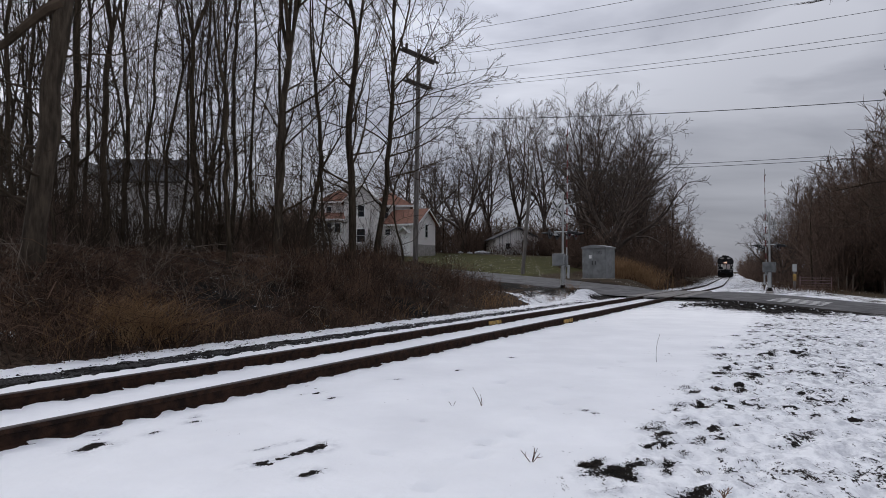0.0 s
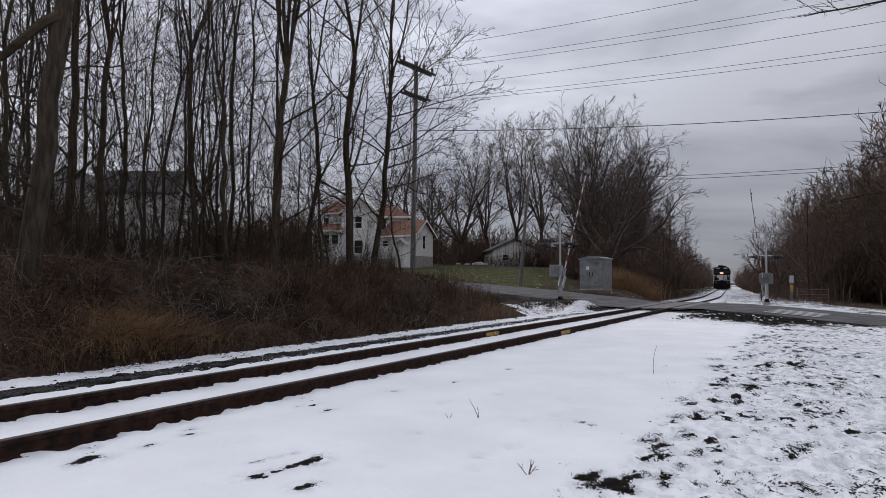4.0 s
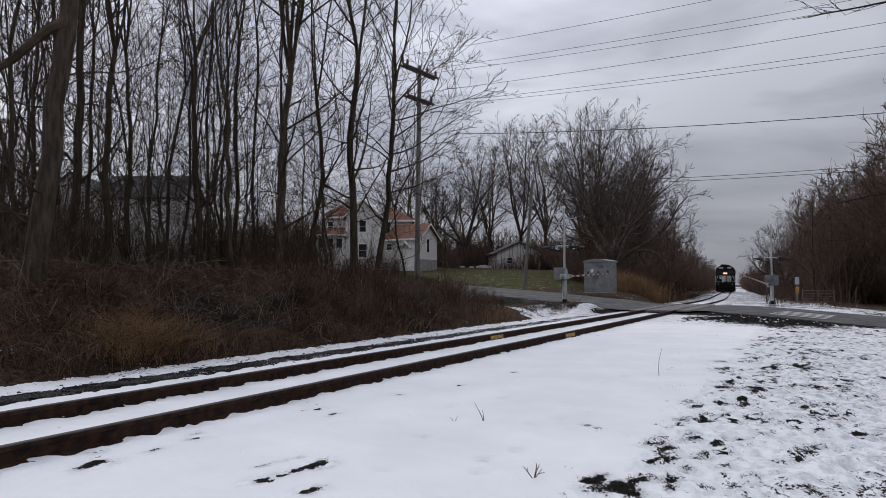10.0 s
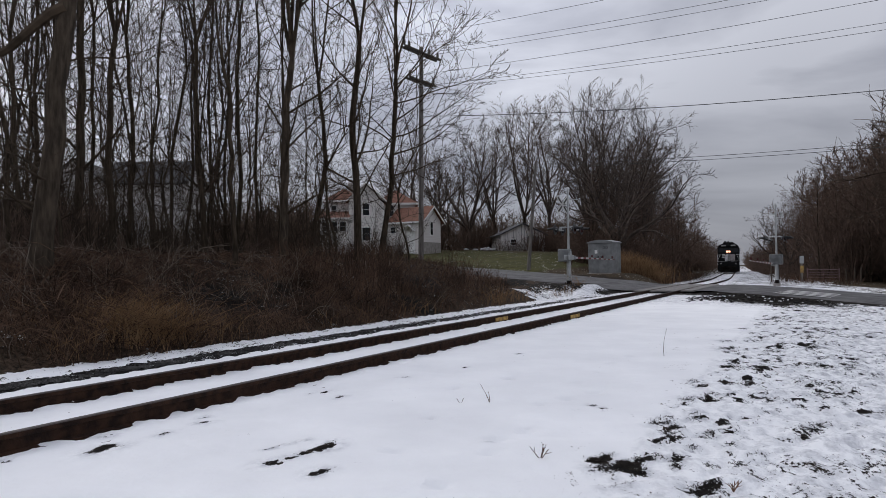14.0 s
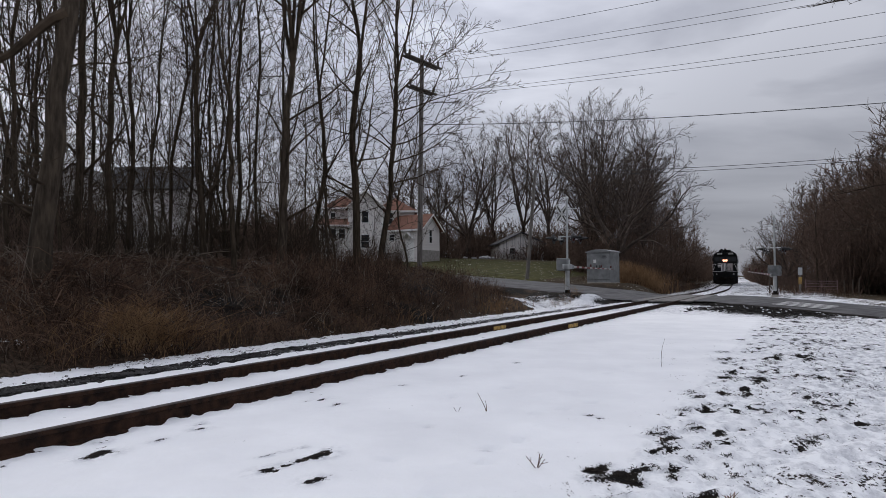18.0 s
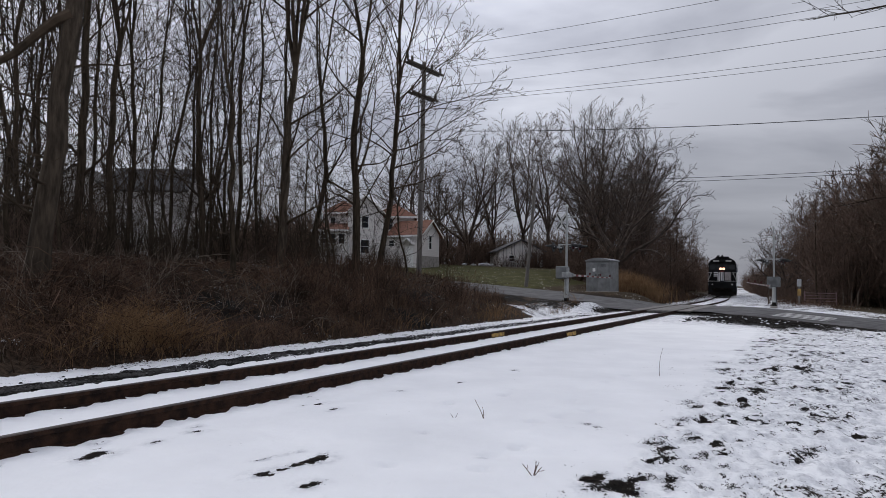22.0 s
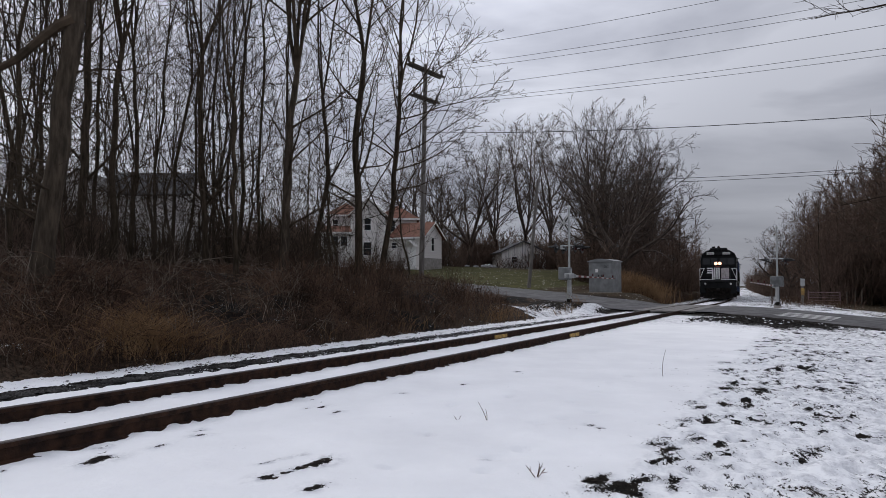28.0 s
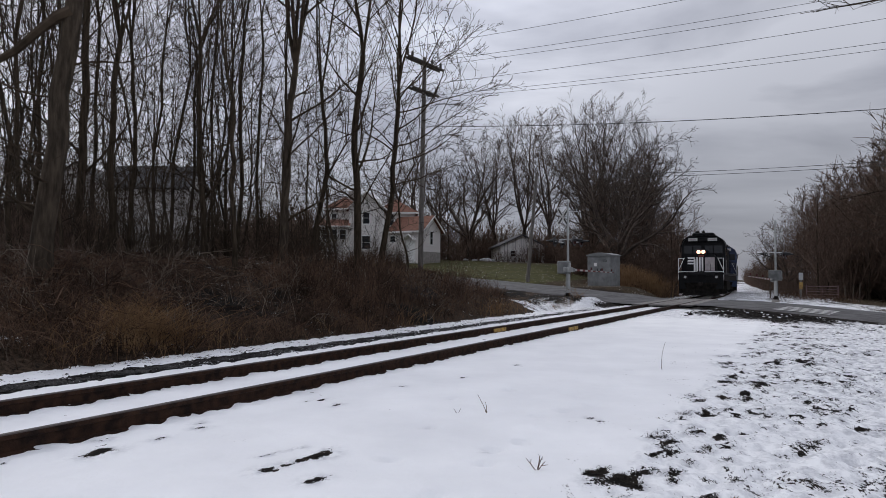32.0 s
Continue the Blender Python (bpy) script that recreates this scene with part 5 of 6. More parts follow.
    for x0, y0, size in BARE:
        if size < 0.043 or track_left(x0, y0) > -4.7:
            continue
        turn = 1.09 + rng.gauss(0.0, 0.35)
        for _ in range(int(10 + size * 300)):
            u, v = rng.gauss(0, size * 0.85), rng.gauss(0, size * 0.5)
            x, y = x0 + u * math.cos(turn) - v * math.sin(turn), y0 + u * math.sin(turn) + v * math.cos(turn)
            z = ground_z(x, y) + 0.002
            az, tall, far = rng.gauss(turn, 1.1), rng.uniform(0.002, 0.009), rng.uniform(0.012, 0.038)
            a, b, c = math.cos(az) * far, math.sin(az) * far, rng.uniform(-0.003, 0.003)
            r = rng.uniform(0.0011, 0.0024) * (1 + y * 0.03)
            paths.append([((x, y, z - 0.003), r), ((x + a * 0.5 + c, y + b * 0.5 - c, z + tall), r * 0.9), ((x + a, y + b, z + tall * 0.6), r * 0.4)])
    tagged(new("grass_tufts", mesh_of("grass_tufts", *tubes(paths, 3), DARK_GRASS)), "dark flattened grass showing through trampled snow", "grass", kind="stuff")
    # single dead weeds in the snow
    for x, y, tall, count in ((0.4, 7.1, 0.22, 2), (0.65, 5.05, 0.13, 4), (3.3, 10.6, 0.42, 1), (0.1, 7.05, 0.10, 2), (1.75, 4.3, 0.09, 7), (-3.75, 4.65, 0.1, 3)):
        paths = []
        z = ground_z(x, y)
        for _ in range(count):
            az, out = rng.uniform(0, 6.28), rng.uniform(0.1, 0.8) if count > 1 else 0.05
            a = bend(rng, (x, y, z - 0.02), (math.cos(az) * out, math.sin(az) * out, 1), tall * rng.uniform(0.6, 1.1), 0.004, 0.002, 5, -0.05, 0.1)
            paths.append(a)
            if count > 2:
                q, rr, dd = spot(a, 0.6)
                paths.append(bend(rng, q, off(rng, dd, 0.7), tall * 0.4, 0.003, 0.0015, 3, 0, 0.1))
        tagged(new("dead_weed", mesh_of("dead_weed", *tubes(paths, 4), CANE)), "thin brown dead weed sticking out of the snow", "weed", "dead weeds in the snow")


canes()


# ---- poles and wires ----
def utility_pole():
    x, y, base, topz = -1.4, 34.0, 0.5, 12.38
    t = thing("utility_pole", pose(x, y, base, 0, 0.9, 0), "tall weathered wooden utility pole with two crossarms", "utility pole")
    part("pole", rod((0, 0, -0.5), (0, 0, topz - base), 0.14, 0.10, 12), POLE_WOOD, t)
    for z, half, turn, pins in ((topz - base - 0.30, 1.45, 54.3, (-1.38, -1.02, 0.62, 1.32)), (topz - base - 1.75, 1.05, 54.3, (-0.95, 0.95))):
        for side in (-0.13, 0.13):
            arm = part("crossarm", box(-half, half, -0.045, 0.045, -0.055, 0.055, 0.008), ARM_WOOD, t, "dark weathered wooden crossarm")
            arm.matrix_basis = pose(0, 0, z, 0, 0, turn) @ pose(0, side, 0)
            if side < 0:
                for o in pins:
                    pin = part("insulator", rod((o, 0.1, 0.06), (o, 0.1, 0.20), 0.05, 0.05, 8), PORCELAIN, arm)
                    part("skirt", rod((o, 0.1, 0.16), (o, 0.1, 0.36), 0.075, 0.05, 10), PORCELAIN, pin)
                for o in (-0.6, 0.6):
                    part("brace", rod((o, 0.0, -0.05), (0, 0.1, -0.62), 0.016, sides=6), ARM_WOOD, arm)
    part("pole_cap", rod((0, 0, topz - base - 0.02), (0, 0, topz - base + 0.05), 0.105, 0.05, 12), POLE_WOOD, t)


def leaning_pole():
    t = thing("wooden_pole", pose(6.4, 55.0, 0.9, 0, 5.0, 0), "leaning weathered wooden pole beside the road", "utility pole")
    part("pole", rod((0, 0, -0.4), (0, 0, 8.9), 0.16, 0.11, 10), POLE_WOOD, t)
    part("bracket", rod((-0.25, 0, 8.4), (0.25, 0, 8.4), 0.03, sides=6), GALV, t)


def wire(a, b, sag, r=0.009):
    pts = []
    for i in range(25):
        f = i / 24
        p = Vector(a).lerp(Vector(b), f)
        pts.append(((p.x, p.y, p.z - sag * 4 * f * (1 - f)), r))
    ob = new("overhead_wire", mesh_of("overhead_wire", *tubes([pts], 5), WIRE))
    tagged(ob, "dark overhead wire slung along the road", "cable", "overhead wires")


def wires():
    dx, dy = 0.86, -0.51
    span = 46.0
    for o, z, dz, sag in ((-1.2, 12.6, 0.7, 0.7), (0.5, 12.35, 0.3, 0.7), (1.2, 12.35, 0.15, 0.7), (-0.9, 10.75, 0.5, 0.7), (0.6, 10.6, -0.05, 0.7), (0.95, 10.55, -0.3, 0.7), (0, 8.9, -1.2, 1.1)):
        a = (-1.1 + 0.584 * o, 34.0 + 0.812 * o, z)
        wire(a, (a[0] + dx * span, a[1] + dy * span, z + dz), sag, 0.009 if z > 10 else 0.015)
        wire(a, (a[0] - 0.86 * 40, a[1] + 0.51 * 40, z + 1.5), sag, 0.009)
    for z in (9.6, 9.35):
        a = (7.2, 55.0, z)
        wire(a, (a[0] + 0.86 * 50, a[1] - 0.51 * 50, z - 0.25), 0.75, 0.017)
        wire(a, (a[0] - 0.86 * 40, a[1] + 0.51 * 40, z + 1.2), 0.6, 0.012)


utility_pole()
leaning_pole()
wires()


# ---- crossing signals ----
def gate_arm(parent, length):
    arm = part("gate_arm", box(-0.25, 0.35, -0.06, 0.06, -0.10, 0.10, 0.01), GREY_PAINT, parent, "striped gate arm")
    step = 0.42
    for i in range(int(length / step)):
        a = 0.35 + i * step
        h = 0.055 - 0.0025 * i
        part("stripe", box(a, a + step, -0.018, 0.018, -h, h), DULL_WHITE if i % 2 == 0 else RED, arm)
    for f in (0.45, 0.72, 0.98):
        part("arm_lamp", rod((length * f, 0, 0.06), (length * f, 0, 0.20), 0.05, 0.045, 8), RED_LENS, arm)
    for s in (-1, 1):
        part("counterweight", box(-0.85, -0.15, s * 0.11 - 0.03, s * 0.11 + 0.03, -0.13, 0.13, 0.02), GALV, arm)
    return arm


def flashing_light(parent, x, y, facing):
    lamp = part("light_unit", rod((x, y, 0), (x, y + 0.02 * facing, 0), 0.26, sides=20), BLACK, parent, "black target disc with red lens and hood")
    part("lens", rod((x, y + 0.02 * facing, 0), (x, y + 0.05 * facing, 0), 0.15, 0.14, 16), RED_LENS, lamp)
    hood = bmesh.new()
    rings = []
    for d in (0.02, 0.44):
        rings.append([hood.verts.new((x + 0.15 * math.cos(a), y + d * facing, 0.15 * math.sin(a) - 0.12 * (d - 0.02))) for a in [radians((-10 + 200 * i / 12) if d < 0.1 else (35 + 110 * i / 12)) for i in range(13)]])
    for i in range(12):
        hood.faces.new((rings[0][i], rings[0][i + 1], rings[1][i + 1], rings[1][i]))
    bmesh.ops.solidify(hood, geom=hood.faces[:], thickness=0.008)
    part("hood", hood, BLACK, lamp)
    part("housing", rod((x, y - 0.16 * facing, 0), (x, y, 0), 0.10, 0.13, 12), BLACK, lamp)
    return lamp


def crossing_signal(m, label, buck_turn, gear_y, gear_paint):
    t = thing("crossing_signal", m, label, "crossing signal", "crossing signals")
    part("foundation", box(-0.2, 0.2, -0.2, 0.2, -0.6, -0.02, 0.03), BLOCK, t, "concrete foundation")
    part("base", rod((0, 0, -0.03), (0, 0, 0.42), 0.15, 0.10, 12), LOCO_UNDER, t, "dark cast base")
    for a, b in ((0.15, 0.15), (-0.15, 0.15), (0.15, -0.15), (-0.15, -0.15)):
        part("anchor_bolt", rod((a, b, -0.03), (a, b, 0.12), 0.02, sides=6), RUST, t)
    part("sleeve", rod((0, 0, 0.02), (0, 0, 1.2), 0.125, 0.115, 12), GALV, t, "grey junction sleeve")
    part("mast", rod((0, 0, 0.4), (0, 0, 4.95), 0.062, 0.055, 12), GALV, t, "silver-grey steel mast")
    part("mast_cap", rod((0, 0, 4.95), (0, 0, 5.0), 0.07, 0.03, 12), GALV, t)
    for s in (-1, 1):
        blade = part("crossbuck_blade", box(-0.61, 0.61, 0.0, 0.012, -0.10, 0.10), DULL_WHITE, t, "white crossbuck blade")
        blade.matrix_basis = pose(0, 0, 4.2, 0, 0, buck_turn) @ pose(0, 0.33 + 0.012 * s, 0, 0, 45 * s, 0)
        for y in (-0.001, 0.013):
            for o in (-0.33, 0.33):
                part("lettering", box(o - 0.22, o + 0.22, y - 0.001, y + 0.001, -0.05, 0.05), BLACK, blade, "black bars of lettering")
    part("crossbuck_bracket", rod((0, -0.03, 4.2), (-0.33 * math.sin(radians(buck_turn)), 0.33 * math.cos(radians(buck_turn)), 4.2), 0.028, sides=8), GALV, t)
    part("rear_arm", rod((-0.02, -0.05, 4.42), (0.0, -0.55, 4.42), 0.025, sides=8), GALV, t)
    for side in (1, -1):
        part("light_bracket", rod((0, 0, 2.99), (0, 0.44 * side, 2.99), 0.032, sides=8), GALV, t)
        arm = part("light_arm", rod((-0.62, 0.0, 0), (0.62, 0.0, 0), 0.03, sides=8), GALV, t)
        arm.matrix_basis = pose(0, 0.42 * side, 2.85)
        part("arm_clamp", box(-0.06, 0.06, -0.05, 0.05, -0.05, 0.17, 0.01), GALV, arm)
        for x in (-0.5, 0.5):
            flashing_light(arm, x, 0.10 * side, side)
    part("bell", rod((0, 0.0, 5.0), (0, 0.0, 5.1), 0.12, 0.05, 12), GALV, t)
    gear = part("gate_mechanism", box(-0.26, 0.26, gear_y[0], gear_y[1], 1.2, 1.85, 0.03), gear_paint, t, "grey gate mechanism box")
    part("cover", box(-0.21, 0.21, gear_y[1] + 0.003, gear_y[1] + 0.02, 1.27, 1.78, 0.01), gear_paint, gear)
    part("latch", box(-0.03, 0.03, gear_y[1] + 0.02, gear_y[1] + 0.04, 1.48, 1.58), BLACK, gear)
    part("conduit", rod((0.1, 0.14, 0.02), (0.1, 0.14, 1.2), 0.022, sides=8), BLACK, t)
    part("bracket", box(-0.12, 0.12, -0.12, 0.12, 1.3, 1.75, 0.01), GALV, t)
    return t


SIGNAL_A = crossing_signal(pose(6.25, 35.6, 0.32, 0, 0.6, 59.0), "silver crossing signal mast with crossbuck, lights and striped gate arm", -17, (-0.06, 0.50), GREY_PAINT)
SIGNAL_B = crossing_signal(pose(21.05, 44.0, 0.0, 0, -1.6, 234.3), "silver crossing signal mast with crossbuck, lights and striped gate arm", 0, (-0.38, 0.34), DARK_STEEL)
ARM_A = gate_arm(SIGNAL_A, 6.8)
ARM_B = gate_arm(SIGNAL_B, 6.4)


def cabinet():
    t = thing("signal_cabinet", pose(11.4, 50.0, 0.74, 0, 0, -40) @ Matrix.Diagonal((0.87, 0.78, 1, 1)), "grey metal railway signal cabinet with closed doors", "cabinet")
    part("plinth", box(-1.1, 1.1, -0.95, 0.95, -0.6, 0.04, 0.02), BLOCK, t)
    part("body", box(-1.08, 1.08, -0.92, 0.92, 0.04, 2.24, 0.03), GREY_PAINT, t)
    roof = prism([(-1.16, 2.2), (1.16, 2.2), (1.16, 2.27)] + [(1.16 - 0.232 * i, 2.27 + 0.17 * math.sin(math.pi * i / 10)) for i in range(1, 10)] + [(-1.16, 2.27)], -1.0, 1.0)
    part("roof", roof, GREY_PAINT, t)
    for x0, x1 in ((-0.98, -0.02), (0.02, 0.98)):
        d = part("door", box(x0, x1, -0.945, -0.92, 0.25, 2.08, 0.008), GREY_PAINT, t)
        part("handle", box(x1 - 0.16 if x0 < 0 else x0 + 0.08, x1 - 0.08 if x0 < 0 else x0 + 0.16, -0.985, -0.945, 1.0, 1.28, 0.006), BLACK, d)
    part("notice", box(-0.45, -0.2, -0.952, -0.946, 1.45, 1.7), WHITE, t, "small pale notice")
    for i in range(4):
        part("vent", box(0.35, 0.75, -0.955, -0.945, 1.78 + i * 0.06, 1.80 + i * 0.06), BLACK, t)


cabinet()


def roadside_right():
    t = thing("marker_post", pose(26.75, 52.0, -0.15, 0, 1.0, -20), "weathered marker post with a pale sign and a yellow band", "post")
    part("post", box(-0.07, 0.07, -0.07, 0.07, -0.3, 1.55, 0.01), POLE_WOOD, t)
    part("sign", box(-0.15, 0.15, -0.10, -0.075, 1.40, 1.95, 0.01), GALV, t, "pale blank sign plate")
    part("band", box(-0.12, 0.12, -0.10, -0.08, 0.70, 1.22, 0.01), YELLOW, t, "dull yellow plate")
    g = thing("field_gate", pose(27.35, 52.3, -0.15, 0, 0, -24), "low faded pinkish metal field gate in the snow", "gate")
    part("gate_frame", rod((0, 0, 0), (0, 0, 1.05), 0.035, sides=8), GATE_PAINT, g)
    part("gate_frame", rod((2.1, 0, 0), (2.1, 0, 1.0), 0.035, sides=8), GATE_PAINT, g)
    part("gate_frame", rod((1.05, 0, 0.05), (1.05, 0, 1.0), 0.022, sides=8), GATE_PAINT, g)
    for i in range(5):
        part("rail_bar", rod((0, 0, 0.12 + i * 0.2), (2.1, 0, 0.10 + i * 0.2), 0.022, sides=8), GATE_PAINT, g)
    for i, (x, y) in enumerate(((29.7, 51.3), (31.0, 52.5), (31.3, 52.2), (33.0, 51.0), (35.4, 50.2), (25.2, 53.6))):
        f = thing("fence_post", pose(x, y, ground_z(x, y), random.uniform(-3, 3), random.uniform(-3, 3), 20), "grey weathered wooden fence post by the thicket", "post", "fence posts")
        part("post", rod((0, 0, -0.3), (0, 0, 1.1 + 0.1 * (i % 3)), 0.05, 0.045, 8), TIMBER, f)


roadside_right()


# ---- houses ----
def window(parent, x, y, z, w, h, axis="y", out=-1):
    """A sash window on a wall that faces along an axis."""
    f = part("window", box(-w / 2 - 0.1, w / 2 + 0.1, -0.04, 0.04, -h / 2 - 0.1, h / 2 + 0.1, 0.01), WHITE, parent, "white window frame")
    f.matrix_basis = pose(x, y, z, 0, 0, 0 if axis == "y" else 90)
    for s in (-1, 1):
        part("pane", box(-w / 2, w / 2, -0.055, 0.055, s * h / 4 - h / 4 + 0.02, s * h / 4 + h / 4 - 0.02), GLASS, f)


def gable(w, d, z0, z1, over=0.35, thick=0.18):
    bm = prism([(-w / 2 - over, z0), (0, z1), (w / 2 + over, z0), (w / 2 + over, z0 + thick), (0, z1 + thick), (-w / 2 - over, z0 + thick)], -d / 2 - over, d / 2 + over)
    return bm


def farmhouse():
    t = thing("farmhouse", pose(-8.2, 87.0, 3.5, 0, 0, 4), "white two-storey farmhouse with orange-brown shingle roofs", "house")
    left = part("wall", box(-7.2, -2.9, -1.5, 4.5, -1.0, 6.4), SIDING, t, "white siding of the main block")
    part("roof", hip_roof(-7.2, -2.9, -1.5, 4.5, 6.35, 8.3), ROOF, t, "orange-brown hipped roof")
    front = part("wall", prism([(-4.1, -1.0), (0.0, -1.0), (0.0, 6.5), (-2.05, 8.4), (-4.1, 6.5)], -3.2, 4.5), SIDING, t, "white siding of the gabled front")
    part("roof", prism([(-4.55, 6.1), (-2.05, 8.42), (0.45, 6.1), (0.45, 6.28), (-2.05, 8.62), (-4.55, 6.28)], -3.6, 4.6), ROOF, t)
    right = part("wall", box(0.0, 4.0, -1.0, 4.4, -1.0, 6.1), SIDING, t, "white siding of the rear block")
    part("roof", hip_roof(-1.0, 4.0, -1.0, 4.4, 6.0, 8.1), ROOF, t)
    # the low wing stands askew: its nearest corner is the origin of this block
    at = pose(4.77, -5.36, 0.0, 0, 0, -34)
    wing = part("wall", prism([(0.0, -1.0), (4.2, -1.0), (4.2, 3.75), (2.1, 5.35), (0.0, 3.75)], -5.2, 0.0, axis="x"), SIDING, t, "white siding of the low wing")
    wing.matrix_basis = at
    slopes = part("roof", prism([(-0.45, 3.42), (2.1, 5.38), (4.65, 3.42), (4.65, 3.58), (2.1, 5.56), (-0.45, 3.58)], -5.0, 0.38, axis="x"), ROOF, t, "orange-brown roof of the low wing")
    slopes.matrix_basis = at
    for y0, y1 in ((-0.47, 2.1), (4.67, 2.1)):
        part("rake_board", prism([(y0, 3.36), (y1, 5.34), (y1, 5.50), (y0, 3.52)], 0.385, 0.44, axis="x"), WHITE, slopes, "white rake board")
    part("fascia", box(-5.0, 0.38, -0.50, -0.455, 3.36, 3.56), WHITE, slopes, "white eaves board")
    part("foundation", box(0.004, 0.05, 0.1, 4.1, -1.0, 1.05), BLOCK, wing, "concrete block foundation")
    part("door", box(-2.3, -1.1, -0.06, 0.0, -0.3, 2.35, 0.02), WHITE, wing, "white side door")
    part("door_hood", prism([(-2.5, 2.4), (-1.7, 3.1), (-0.9, 2.4), (-0.9, 2.5), (-1.7, 3.22), (-2.5, 2.5)], -0.75, 0.0), WHITE, wing, "white gabled door hood")
    part("skirt", box(-5.2, -2.9, -0.03, 0.0, -1.0, 0.75), BLOCK, wing, "dark stone foundation")
    porch = part("porch", box(-7.6, -4.2, -4.4, -1.5, -1.0, 4.0), SIDING, t, "glazed white porch")
    part("roof", prism([(-4.8, 3.95), (-1.5, 5.0), (-1.5, 5.15), (-4.8, 4.1)], -7.9, -4.0, axis="x"), ROOF, t)
    for i in range(3):
        window(porch, -6.95 + i * 1.05, -4.42, 3.05, 0.7, 1.15)
    window(front, -2.1, -3.22, 5.2, 0.75, 1.4)
    window(front, -2.1, -3.22, 2.2, 0.95, 1.6)
    window(right, 0.95, -1.02, 5.2, 0.6, 1.4)
    window(left, -6.2, -1.52, 5.3, 0.6, 1.2)
    window(wing, -4.3, -0.02, 2.65, 0.7, 0.7)
    window(wing, 0.03, 1.95, 2.75, 0.5, 1.6, axis="x")
    for x in (-4.1, 0.0):
        part("corner_board", box(x - 0.07, x + 0.07, -3.25, -3.19, -0.9, 6.4), WHITE, front, "white corner board")
    for y0, y1 in ((-4.6, -2.05), (0.5, -2.05)):
        part("rake_board", prism([(y0, 6.05), (y1, 8.40), (y1, 8.58), (y0, 6.22)], -3.66, -3.6), WHITE, front, "white rake board")
    part("fascia", box(-7.6, -4.4, -1.96, -1.90, 6.30, 6.52), WHITE, left, "white eaves board")
    part("fascia", box(0.4, 4.4, -1.46, -1.40, 5.95, 6.18), WHITE, right, "white eaves board")
    part("fascia", box(-7.9, -4.0, -4.86, -4.80, 3.92, 4.12), WHITE, porch, "white eaves board")
    part("chimney", box(-4.6, -3.9, 1.0, 1.7, 7.6, 9.1, 0.02), BLOCK, t)


def hip_roof(x0, x1, y0, y1, z0, z1, over=0.4, thick=0.16):
    bm = bmesh.new()
    half = min(x1 - x0, y1 - y0) / 2
    a, b, c, d = x0 - over, x1 + over, y0 - over, y1 + over
    low = [bm.verts.new(v) for v in ((a, c, z0), (b, c, z0), (b, d, z0), (a, d, z0))]
    eave = [bm.verts.new((v.co.x, v.co.y, z0 + thick)) for v in low]
    if x1 - x0 > y1 - y0:
        r = [bm.verts.new((x0 + half, (y0 + y1) / 2, z1)), bm.verts.new((x1 - half, (y0 + y1) / 2, z1))]
        faces = [(eave[0], eave[1], r[1], r[0]), (eave[1], eave[2], r[1]), (eave[2], eave[3], r[0], r[1]), (eave[3], eave[0], r[0])]
    else:
        r = [bm.verts.new(((x0 + x1) / 2, y0 + half, z1)), bm.verts.new(((x0 + x1) / 2, y1 - half, z1))]
        faces = [(eave[0], eave[1], r[0]), (eave[1], eave[2], r[1], r[0]), (eave[2], eave[3], r[1]), (eave[3], eave[0], r[0], r[1])]
    for f in faces:
        bm.faces.new(f)
    for i in range(4):
        bm.faces.new((low[i], low[(i + 1) % 4], eave[(i + 1) % 4], eave[i]))
    bm.faces.new(low[::-1])
    bmesh.ops.recalc_face_normals(bm, faces=bm.faces)
    return bm


def outbuilding(m, w, d, h, top, label, name="shed"):
    t = thing(name, m, label, "house" if name == "house" else "shed")
    wall = part("wall", prism([(-w / 2, -2.5), (w / 2, -2.5), (w / 2, h), (0, top), (-w / 2, h)], -d / 2, d / 2), SIDING, t)
    part("roof", gable(w, d, h - 0.1, top), ROOF_SNOW if name == "shed" else ROOF_DARK, t)
    for i in range(3):
        window(wall, -w / 2 + (i + 0.5) * w / 3, -d / 2 - 0.02, h * 0.55, 0.7, 1.1)
    part("door", box(w * 0.28, w * 0.28 + 0.9, -d / 2 - 0.05, -d / 2, 0.0, 2.05), GREY_PAINT, t)


def board_shed():
    """A low white barn with its gable to the lawn, half hidden by trees."""
    t = thing("shed", pose(10.4, 98.5, 3.7, 0, 0, 8), "low white board shed with a dark roof behind the lawn", "shed")
    wall = part("wall", prism([(-3.2, -0.6), (3.2, -0.6), (3.2, 2.3), (0, 3.75), (-3.2, 2.3)], -1.5, 5.0), SIDING, t)
    for i in range(16):
        x = -3.0 + i * 0.4
        part("batten", box(x - 0.03, x + 0.03, -1.53, -1.50, -0.6, 2.3 + (3.2 - abs(x)) * 0.44), GREY_PAINT if i % 3 else WHITE, wall)
    part("roof", prism([(-3.6, 2.12), (0, 3.78), (3.6, 2.12), (3.6, 2.26), (0, 3.95), (-3.6, 2.26)], -1.9, 5.3), ROOF_DARK, t, "dark shingle roof")
    part("door", box(0.6, 2.2, -1.56, -1.50, -0.2, 2.0, 0.01), GREY_PAINT, t)
    window(wall, -1.4, -1.52, 1.2, 0.7, 0.8)


